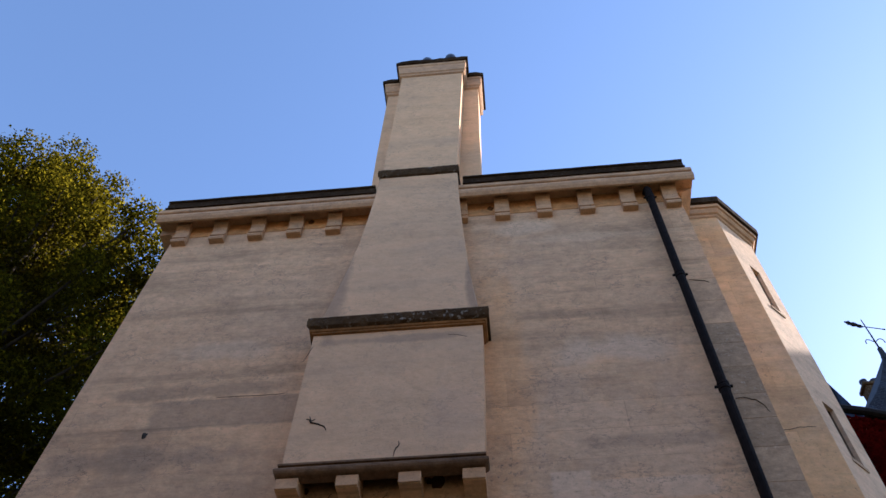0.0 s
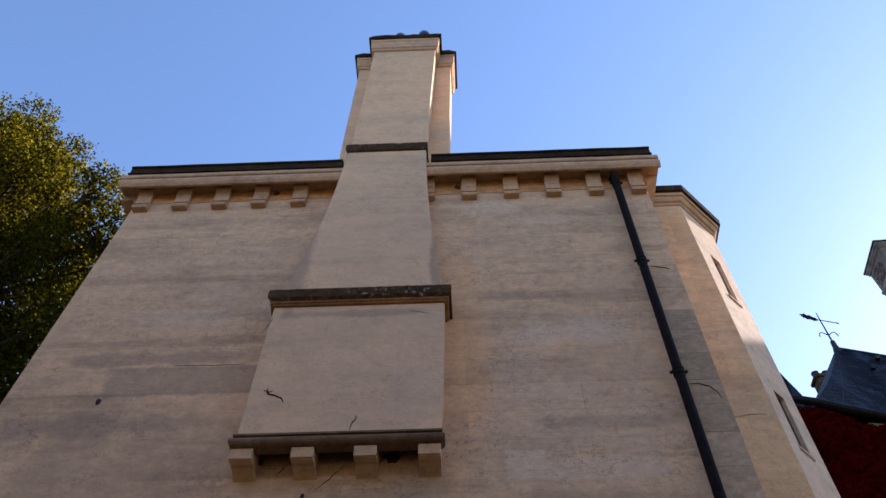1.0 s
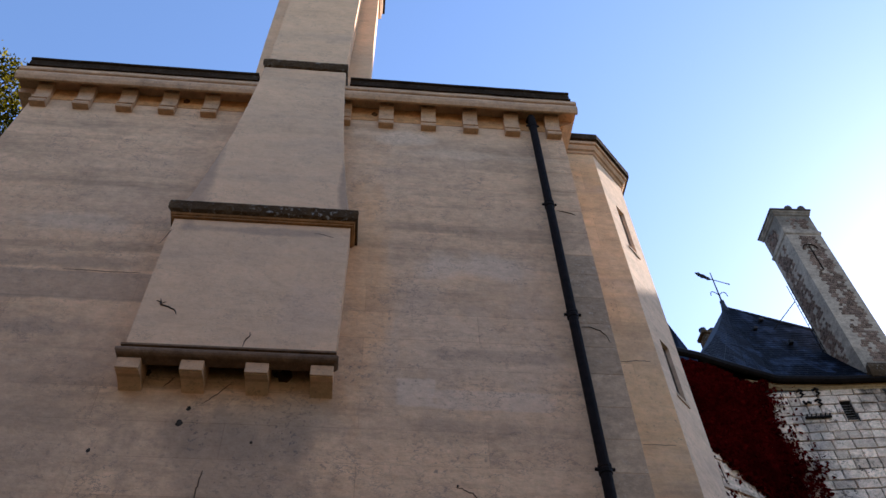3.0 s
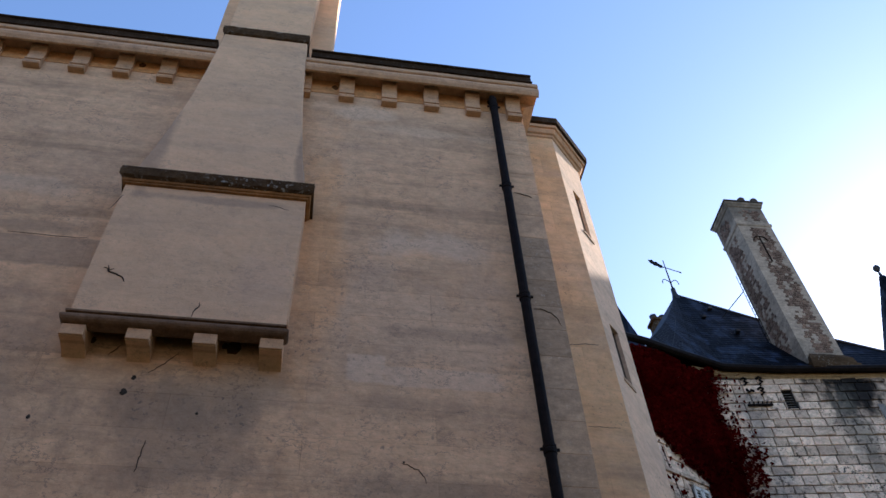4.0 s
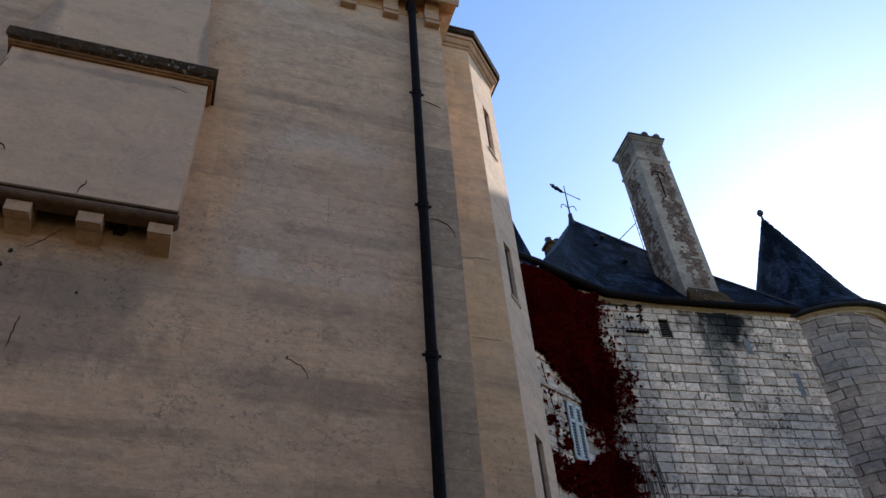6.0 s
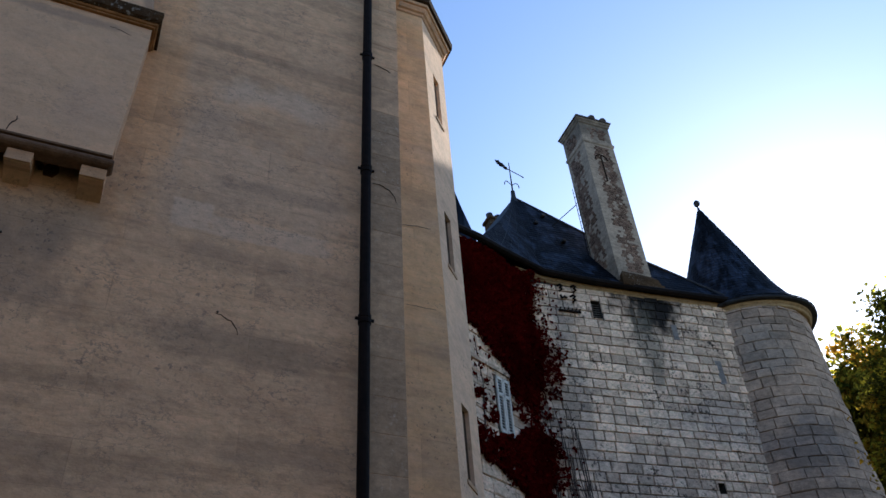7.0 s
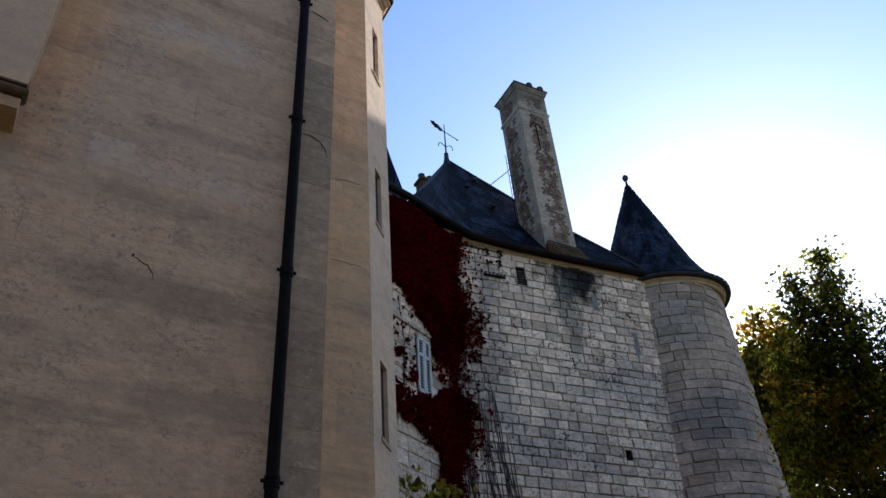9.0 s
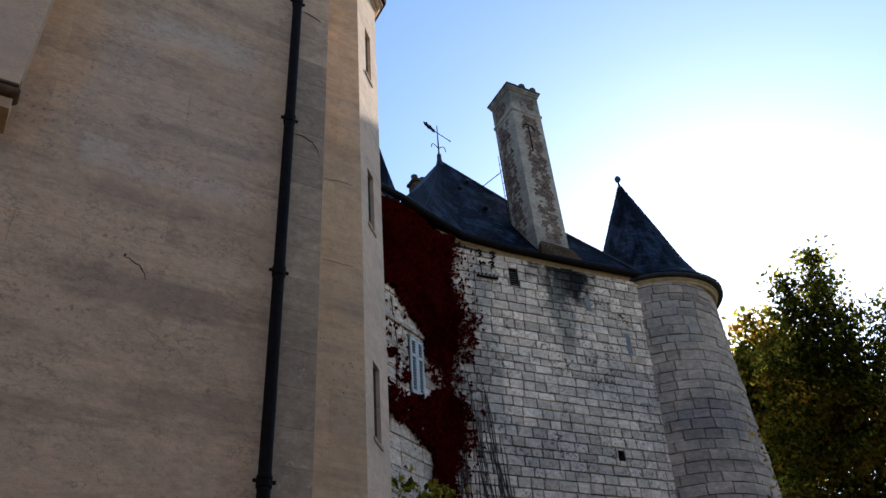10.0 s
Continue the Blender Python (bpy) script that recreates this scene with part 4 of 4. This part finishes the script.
part("rod", tube(bmesh.new(), [Vector((11.58, 16.12, 18.26)), ch(-0.03, 1.13, 19.5)], 0.014, 6), IRON, stay)
ladder = thing("roof_ladder", "thin iron ladder on the side of the chimney", "ladder")
for v in (1.13, 1.24):
    part("rail", tube(bmesh.new(), [ch(-0.02, v - 0.1, 17.0), ch(-0.02, v - 0.1, 20.2)], 0.011, 5), IRON, ladder)
for i in range(11):
    part("rung", tube(bmesh.new(), [ch(-0.02, 1.03, 17.2 + 0.26 * i), ch(-0.02, 1.14, 17.2 + 0.26 * i)], 0.009, 5), IRON, ladder)

# ---- round tower ----
tower = thing("round_tower", "round ashlar stone tower with a conical slate roof", "tower")
TC = Vector((17.4, 15.7, 0))


def tower_r(z):
    return 1.86 + 0.036 * (15.2 - z)


def bulge(a, z):
    """The old eaves sag outwards on the side away from the manor."""
    d = (a - radians(295) + math.pi) % (2 * math.pi) - math.pi
    return 1 + 0.085 * math.exp(-(d / 0.55) ** 2) * max(0.0, min(1.0, (16.4 - z) / 1.1))


tower_wall = part("wall", lathe(bmesh.new(), [(tower_r(z) - 0.03, z) for z in (0.0, 4.0, 8.0, 12.0, 15.12)], TC, 64), PALE_MORTAR, tower, "battered round ashlar wall")
part("eave_course", lathe(bmesh.new(), [(1.84, 14.98), (1.872, 15.0), (1.888, 15.06), (1.93, 15.10), (1.96, 15.2), (1.6, 15.25)], TC, 64, bulge), EAVE_STONE, tower, "moulded stone eave course")
cone = part("roof", lathe(bmesh.new(), [(1.6, 15.14), (2.07, 15.15), (2.10, 15.19), (2.07, 15.25), (1.72, 15.68), (1.235, 17.0), (0.89, 18.0), (0.53, 19.0), (0.165, 20.0), (0.02, 20.45), (0.01, 20.5)], TC, 64, bulge), LEAD, tower, "dark conical slate roof")
CONE = [(2.085, 15.27), (1.74, 15.70), (1.255, 17.0), (0.91, 18.0), (0.55, 19.0), (0.185, 20.0), (0.03, 20.46)]


def cone_r(z):
    for (r0, z0), (r1, z1) in zip(CONE, CONE[1:]):
        if z <= z1:
            return r0 + (r1 - r0) * (z - z0) / (z1 - z0)
    return 0.04


tiles = []
z, row = 15.27, 0
while z < 20.2:
    n = max(8, int(2 * math.pi * cone_r(z) / 0.2))
    for c in range(n):
        a0, a1 = (c + 0.04 + 0.5 * (row % 2)) * 2 * math.pi / n, (c + 0.96 + 0.5 * (row % 2)) * 2 * math.pi / n
        up = 0.009 + random.random() * 0.008
        q = [TC + Vector((math.cos(a) * (cone_r(zz) * bulge(a, zz) + o), math.sin(a) * (cone_r(zz) * bulge(a, zz) + o), zz)) for a, zz, o in ((a0, z, up), (a1, z, up), (a1, min(z + 0.16, 20.4), 0.004), (a0, min(z + 0.16, 20.4), 0.004), (a0, z, 0), (a1, z, 0))]
        tiles.append(q)
    z, row = z + 0.125, row + 1
hang(tiles, cone, 300, TC + Vector((-1.2, -1.6, 16.6)))
finial = part("finial", lathe(bmesh.new(), [(0.05, 20.36), (0.035, 20.48), (0.03, 20.53), (0.07, 20.57), (0.10, 20.63), (0.11, 20.68), (0.10, 20.73), (0.06, 20.79), (0.01, 20.81)], TC, 16), LEAD, cone, "dark ball finial")

# ---- shutters in the return wall ----
shutters = thing("window_shutters", "pair of closed white louvred wooden shutters in the ashlar wall", "shutters")
def on_return(k, out, z):
    """k metres from the corner along the return wall."""
    return CORNER - RU * k - RN * out + Vector((0, 0, z))


S_RIGHT, S_LEFT, S_LOW, S_HIGH = 0.98, 1.48, 10.18, 11.62
for k0, k1 in ((S_RIGHT, (S_RIGHT + S_LEFT) / 2 - 0.006), ((S_RIGHT + S_LEFT) / 2 + 0.006, S_LEFT)):
    def slab(a, b, c, d, o0, o1):
        return loft(bmesh.new(), [[on_return(a, o, c), on_return(b, o, c), on_return(b, o, d), on_return(a, o, d)] for o in (o0, o1)])
    # near-black backing, with the shade behind the slats in its colour
    leaf = part("shutter", slab(k0 + 0.045, k1 - 0.045, S_LOW + 0.05, S_HIGH - 0.05, 0.045, 0.055), DARK_GAP, shutters, "white louvred shutter leaf")
    for a, b, c, d in ((k0, k0 + 0.05, S_LOW, S_HIGH), (k1 - 0.05, k1, S_LOW, S_HIGH), (k0, k1, S_LOW, S_LOW + 0.08), (k0, k1, S_HIGH - 0.08, S_HIGH), (k0, k1, 11.12, 11.20)):
        part("rail", slab(a, b, c, d, 0.05, 0.085), WHITE_PAINT, leaf)
    for i in range(17):
        z = S_LOW + 0.1 + i * 0.075
        part("slat", loft(bmesh.new(), [[on_return(k0 + 0.045, o, zz), on_return(k1 - 0.045, o, zz), on_return(k1 - 0.045, o - 0.006, zz), on_return(k0 + 0.045, o - 0.006, zz)] for o, zz in ((0.078, z), (0.062, z + 0.03))]), WHITE_PAINT, leaf)
part("drip_course", loft(bmesh.new(), [[on_return(S_RIGHT - 0.15, o, z), on_return(S_LEFT + 1.5, o, z), on_return(S_LEFT + 1.5, o, z + 0.09), on_return(S_RIGHT - 0.15, o, z + 0.09)] for o, z in ((-0.1, 11.76), (0.09, 11.76))]), ASHLAR, old, "thin stone drip course above the shutters")

# ---- iron fittings on the ashlar wall ----


def fitting(points, label="rusty iron hook on the ashlar wall"):
    t = thing("iron_hook", label, "iron hook", "", "iron fittings on the wall")
    part("bar", tube(bmesh.new(), [Vector((x, front_y(x), z)) - FN * o for x, z, o in points], 0.034, 6), IRON, t)


for x, z in ((10.86, 15.12), (11.26, 15.14), (11.2, 14.80)):
    fitting([(x - 0.07, z + 0.06, 0.03), (x, z + 0.08, 0.09), (x + 0.05, z + 0.03, 0.1), (x, z - 0.02, 0.08), (x + 0.05, z - 0.08, 0.1), (x - 0.03, z - 0.13, 0.05)])
fitting([(10.86, 14.86, 0.05), (10.87, 14.74, 0.09), (10.94, 14.80, 0.1), (11.02, 14.80, 0.05)])
rack = thing("iron_rack", "rusty iron rack bracket on the ashlar wall", "iron rack")
part("bar", tube(bmesh.new(), [Vector((x, front_y(x), 14.34)) - FN * 0.08 for x in (10.72, 11.0, 11.34)], 0.036, 6), IRON, rack)
for i in range(6):
    x = 10.75 + 0.11 * i
    part("tooth", tube(bmesh.new(), [Vector((x, front_y(x), 14.34)) - FN * 0.07, Vector((x + 0.03, front_y(x), 14.42)) - FN * 0.1, Vector((x + 0.05, front_y(x), 14.44)) - FN * 0.06], 0.022, 5), IRON, rack)


# ---- plants ----
def leaves(name, places, size, material, parent, flatten=None, label="", kind="stuff"):
    """Many small folded leaves, one mesh. flatten: the normal they lean towards."""
    rng = np.random.default_rng(len(places))
    n = len(places)
    c = np.array(places, float)
    nrm = rng.normal(size=(n, 3))
    if flatten is not None:
        nrm = nrm * 0.5 + np.array(flatten)
    nrm /= np.linalg.norm(nrm, axis=1)[:, None]
    u = np.cross(nrm, rng.normal(size=(n, 3)))
    u /= np.linalg.norm(u, axis=1)[:, None]
    v = np.cross(nrm, u)
    s = size * rng.uniform(0.6, 1.3, (n, 1))
    fold = nrm * s * 0.16
    pts = np.stack([c - u * s * 0.62, c - u * s * 0.12 - v * s * 0.40 + fold, c + u * s * 0.62, c - u * s * 0.12 + v * s * 0.40 + fold], 1)
    base = np.arange(n)[:, None] * 4
    tri = np.concatenate([base + np.array(t) for t in ((0, 1, 2), (0, 2, 3))], 0)
    me = bpy.data.meshes.new(name)
    me.from_pydata(pts.reshape(-1, 3).tolist(), [], tri.tolist())
    me.materials.append(material)
    ob = new(name, me)
    ob.parent = parent
    return tagged(ob, label, "", "", kind)


def crown(rng, clumps, per, spread):
    """Places of leaves: clumps (x, y, z, r) each filled with twig ends."""
    out = []
    for x, y, z, r in clumps:
        k = int(per * r * r)
        d = rng.normal(size=(k, 3))
        d /= np.linalg.norm(d, axis=1)[:, None]
        rad = r * (0.55 + 0.5 * rng.random((k, 1)) ** 0.7)
        tw = np.repeat(d * rad, 4, axis=0) + rng.normal(size=(k * 4, 3)) * spread
        out.append(np.array([x, y, z]) + tw * np.array([1, 1, 0.9]))
    return np.concatenate(out)


def tree(name, label, base, height, clumps, per, spread, leaf, material, trunk_r, seed, lean_to=None):
    rng = np.random.default_rng(seed)
    t = thing(name, label, "tree")
    bx, by = base
    top = lean_to or (bx, by, height * 0.85)
    pts = [(bx + (top[0] - bx) * k + 0.12 * math.sin(5 * k + seed), by + (top[1] - by) * k + 0.1 * math.sin(4 * k), top[2] * k) for k in [i / 9 for i in range(10)]]
    bm = bmesh.new()
    tube(bm, pts, [trunk_r * (1 - 0.85 * i / 9) for i in range(10)], 9)
    part("trunk", bm, BARK, t)
    for i, (x, y, z, r) in enumerate(clumps):
        k = min(0.9, max(0.2, (z - r * 1.2) / top[2]))
        a = Vector(pts[int(k * 9)])
        b = Vector((x, y, z))
        mid = a.lerp(b, 0.5) + Vector((0, 0, -0.1 * r))
        part("limb", tube(bmesh.new(), [a, mid, b, b + (b - a).normalized() * r * 0.7], [trunk_r * 0.16, trunk_r * 0.10, trunk_r * 0.05, 0.005], 6), BARK, t)
    leaves("crown", crown(rng, clumps, per, spread), leaf, material, t)
    return t


def clump_field(rng, n, centre, radii, size, keep=None):
    out = []
    while len(out) < n:
        d = rng.uniform(-1, 1, 3)
        if np.linalg.norm(d) < 1:
            p = np.array(centre) + d * np.array(radii)
            if keep is None or keep(p, d):
                out.append((*p, size * rng.uniform(0.65, 1.25)))
    return out


rng = np.random.default_rng(5)
tree("evergreen_tree", "large dark evergreen oak with sunlit yellow-green top behind the house", (-13.5, 12.0), 22,
     clump_field(rng, 430, (-13.5, 12.6, 15.2), (5.7, 4.7, 9.4), 0.66) + clump_field(rng, 40, (-12.5, 11.9, 22.3), (2.0, 1.9, 2.5), 0.55), 560, 0.085, 0.08, EVERGREEN, 0.5, 3)
rng = np.random.default_rng(8)
young = []
for lx, ly, low, high, wide, count in ((9.70, 5.60, 1.6, 8.25, 1.5, 170), (10.02, 5.02, 1.6, 7.45, 1.2, 95), (9.25, 6.38, 1.0, 7.2, 1.0, 95), (9.47, 6.0, 2.0, 8.0, 1.0, 100)):
    for i in range(count):
        k = rng.random() ** 0.75
        a, w = rng.uniform(0, 2 * math.pi), (1 - k) ** 0.75
        young.append((lx + wide * w * math.cos(a) * rng.uniform(0.2, 1), ly + wide * w * math.sin(a) * rng.uniform(0.2, 1), low + (high - low) * k, 0.12 + 0.24 * w))
tree("autumn_tree", "young broadleaf tree with thin green and orange autumn leaves", (9.7, 5.6), 8.1, young, 520, 0.085, 0.058, AUTUMN, 0.09, 4)
rng = np.random.default_rng(9)
tree("distant_tree", "brown-green autumn tree beyond the round tower", (26.8, 18.6), 19,
     clump_field(rng, 30, (26.7, 18.5, 13.8), (3.2, 3.0, 5.0), 1.2), 160, 0.2, 0.22, AUTUMN, 0.35, 6)
rng = np.random.default_rng(11)
tree("shrub", "yellow-green leafy shrub before the old house", (5.3, 9.3), 5.3,
     clump_field(rng, 14, (5.35, 9.4, 4.6), (0.75, 0.6, 0.85), 0.4), 110, 0.08, 0.11, AUTUMN, 0.05, 7)

# ---- red creeper on the old house ----
creeper = thing("creeper", "dark red autumn creeper climbing over the corner of the ashlar wall", "climbing plant")
rng = np.random.default_rng(21)
places = []


def thick(u, z):
    """How much leaf at u metres right of the corner (left of it below 0)."""
    wob = 0.20 * noise.noise((u * 1.3, z * 1.3, 3)) + 0.20 * noise.noise((u * 4, z * 4, 1))
    if z > np.interp(u, (-2.9, -2.36, -1.89, -1.03, -0.41, 0.5), (15.0, 15.2, 15.38, 15.5, 15.42, 15.5)):
        return 0
    if u >= 0:
        edge = np.interp(z, (8.6, 8.95, 9.4, 10.1, 10.5, 10.8, 11.5, 12.4, 12.8, 13.4, 13.9, 14.9, 15.6), (-0.3, -0.1, 0.25, 0.42, 0.35, -0.05, 0.18, 0.34, 0.5, 0.45, 0.28, 0.36, 0.45))
        if u < edge + wob * 0.6:
            return 1.0
        fringe = 0.5 if 11.6 < z < 13.2 else 0.28
        return (0.2 if z < 13.3 else 0.12) if u < edge + fringe + wob else 0.02 if u < edge + 0.7 else 0
    low = np.interp(u, (-2.9, -2.43, -2.02, -1.59, -0.96, -0.9), (12.75, 12.6, 12.5, 12.3, 11.85, 11.3))
    if z > low + wob * 0.8:
        return 1.0 if z > low + 0.25 + wob else 0.5
    if z > 10.75 and u > -0.95:
        return 0.16 if wob > -0.04 else 0.04
    if np.interp(u, (-2.9, -2.3, -1.4, -0.9), (9.5, 9.35, 9.2, 8.9)) + wob < z < np.interp(u, (-2.9, -1.0, -0.6, 0), (10.0, 10.12, 10.6, 10.7)) + wob * 0.6:
        return 0.8 if u > -1.0 else 0.65 if wob > -0.05 else 0.2
    if u > np.interp(z, (7.2, 9.2), (-0.6, -0.95)) + wob * 0.6 and z < 9.4:
        return 0.95 if u < -0.15 + wob else 0.3
    if u < -1.62 and z > 9.9:
        return 0.4 if wob > 0.05 and z < 11.6 else 0.02
    return 0


for _ in range(90000):
    u, z = rng.uniform(-2.9, 1.4), rng.uniform(7.2, 15.7)
    if rng.random() < thick(u, z) * 0.75:
        o = 0.04 + 0.15 * rng.random() ** 1.5
        p = CORNER + FU * u - FN * o if u >= 0 else on_return(-u, o, 0)
        places.append((p.x, p.y, z))
leaves("leaves", places, 0.10, VINE, creeper, tuple(-(FN + RN) * 0.5))
for i in range(48):
    u = rng.uniform(0.05, 1.75)
    z, pts = 7.0, []
    top = rng.uniform(9.5, 12.2)
    ph = rng.uniform(0, 6)
    while z < top:
        q = u * (1.0 - 0.055 * (z - 7)) + 0.05 * math.sin(z * 2.1 + ph) - 0.03 * (z - 7)
        pts.append(CORNER + FU * q - FN * (0.04 + 0.02 * math.sin(z + ph)) + Vector((0, 0, z)))
        z += 0.35
    part("stem", tube(bmesh.new(), pts, [0.016 - 0.010 * k / len(pts) for k in range(len(pts))], 5), STEM, creeper)
for k0, k1, z0, z1 in ((1.9, 2.05, 9.6, 12.3), (0.6, 0.75, 7.0, 10.0), (2.3, 1.9, 9.0, 11.0)):
    part("stem", tube(bmesh.new(), [on_return(k0 + (k1 - k0) * i / 8 + 0.05 * math.sin(i), 0.04, z0 + (z1 - z0) * i / 8) for i in range(9)], 0.014, 5), STEM, creeper)

# ---- stones, slates and bricks as pieces ----
def stone_mesh(seed, material):
    """A unit block (1 wide, 1 deep, 1 high) with a worn, uneven front edge; the front is y = -0.5."""
    r = random.Random(seed)
    bm = bmesh.new()
    j = lambda k: r.uniform(-k, k)
    corners = [(-0.5, -0.5), (0.5, -0.5), (0.5, 0.5), (-0.5, 0.5)]
    backs = [(x, 0.5, z) for x, z in corners]
    sides = [(x + j(0.015), -0.30, z + j(0.035)) for x, z in corners]
    front = [(x * 0.945 + j(0.03), -0.5 + j(0.10), z * 0.91 + j(0.045)) for x, z in corners]
    loft(bm, [backs, sides, front])
    bmesh.ops.recalc_face_normals(bm, faces=bm.faces)
    me = bpy.data.meshes.new("stone")
    bm.to_mesh(me)
    bm.free()
    me.materials.append(material)
    return me


def joined(name, items, parent, meshes):
    """Blocks past the counted ones, as one mesh."""
    verts, faces = [], []
    for k, m in items:
        me = meshes[k]
        i = len(verts)
        verts.extend([m @ v.co for v in me.vertices])
        faces.extend([[i + v for v in p.vertices] for p in me.polygons])
    me = bpy.data.meshes.new(name)
    me.from_pydata(verts, [], faces)
    me.materials.append(meshes[0].materials[0])
    ob = new(name, me)
    ob.parent = parent
    return tagged(ob, "", "", "", "stuff")


def courses(z, top, rnd, low=0.215, high=0.30):
    out = []
    while z < top:
        h = rnd.uniform(low, high)
        out.append((z, min(h, top - z)))
        z += h
    return out


def lay(place, length, z0, z1, meshes, parent, rnd, limit, near, skip=(), wider=lambda z: 1.0, heights=(0.21, 0.29), widths=(0.26, 0.54), gap=0.02):
    """Courses of blocks along s; place(s, z) is a frame whose y runs into the wall."""
    items = []
    for z, h in courses(z0, z1, rnd, *heights):
        s = -rnd.uniform(0, 0.3)
        while s < length:
            w = rnd.uniform(*widths)
            a, b = max(s, 0.0), min(s + w, length)
            if b - a > 0.06 and not any(a < k[1] and b > k[0] and z < k[3] and z + h > k[2] for k in skip):
                pieces = [(a, b, z, z + h)]
            elif b - a > 0.06:
                k = next(k for k in skip if a < k[1] and b > k[0] and z < k[3] and z + h > k[2])
                pieces = [q for q in ((a, k[0], z, z + h), (k[1], b, z, z + h), (max(a, k[0]), min(b, k[1]), z, k[2]), (max(a, k[0]), min(b, k[1]), k[3], z + h)) if q[1] - q[0] > 0.04 and q[3] - q[2] > 0.03]
            else:
                pieces = []
            for p, q, lo, hi in pieces:
                d = 0.10
                m = place((p + q) / 2, (lo + hi) / 2) @ Matrix.Translation((0, d * 0.5 - 0.035 + rnd.uniform(-0.012, 0.006), 0)) @ Matrix.Rotation(rnd.uniform(-0.012, 0.012), 4, "Y") @ Matrix.Diagonal(((q - p) * wider(z) - gap, d, hi - lo - gap * 1.1, 1))
                items.append((rnd.randrange(len(meshes)), m))
            s += w
    items.sort(key=lambda it: (it[1].translation - Vector(near)).length)
    for k, m in items[:limit]:
        ob = new("stone", meshes[k])
        ob.parent = parent
        ob.matrix_basis = m
    if items[limit:]:
        joined("stones", items[limit:], parent, meshes)


blocks = [stone_mesh(i, ASHLAR) for i in range(10)]
front_turn = Matrix((FU, FN, Vector((0, 0, 1)))).transposed().to_4x4()
lay(lambda s, z: Matrix.Translation(CORNER + FU * s + Vector((0, 0, z))) @ front_turn, 6.95, 5.6, 15.2, blocks, wall_old, random.Random(3), 300, (13.2, 14.9, 12.0),
    [((n[0] - CX) / FU.x, (n[1] - CX) / FU.x, n[2], n[3]) for n in niches])
return_turn = Matrix((RU, RN, Vector((0, 0, 1)))).transposed().to_4x4()
lay(lambda s, z: Matrix.Translation(CORNER + RU * (s - 2.9) + Vector((0, 0, z))) @ return_turn, 2.88, 6.5, 15.4, blocks, wall_return, random.Random(4), 150, (8.8, 15.0, 10.5),
    [(2.9 - S_LEFT - 0.03, 2.9 - S_RIGHT + 0.03, S_LOW - 0.03, S_HIGH + 0.03)], lambda z: 1.0, (0.28, 0.36), (0.45, 0.8), 0.012)
rounds = [stone_mesh(20 + i, TOWER_STONE) for i in range(10)]


def on_tower(s, z):
    a = radians(188) + s / 1.95
    r = tower_r(z)
    return Matrix.Translation(TC + Vector((math.cos(a) * r, math.sin(a) * r, z))) @ Matrix.Rotation(a + radians(90), 4, "Z")


lay(on_tower, 1.95 * radians(165), 6.0, 15.0, rounds, tower_wall, random.Random(6), 300, (17.0, 13.9, 12.0), (), lambda z: tower_r(z) / 1.95, (0.24, 0.33), (0.34, 0.72), 0.012)
# blocked slits and soot-black recess, flush grey stone
for x0, x1, z0, z1 in ((15.03, 15.21, 12.55, 13.28), (13.99, 14.15, 13.83, 14.32)):
    part("blocked_slit", loft(bmesh.new(), [[Vector((x, front_y(x), z)) - FN * o for x, z in ((x0, z0), (x1, z0), (x1, z1), (x0, z1))] for o in (-0.05, 0.045)]), GREY_FILL, wall_old, "narrow slit blocked with grey mortar")
lay_bricks("front")
lay_bricks("side")
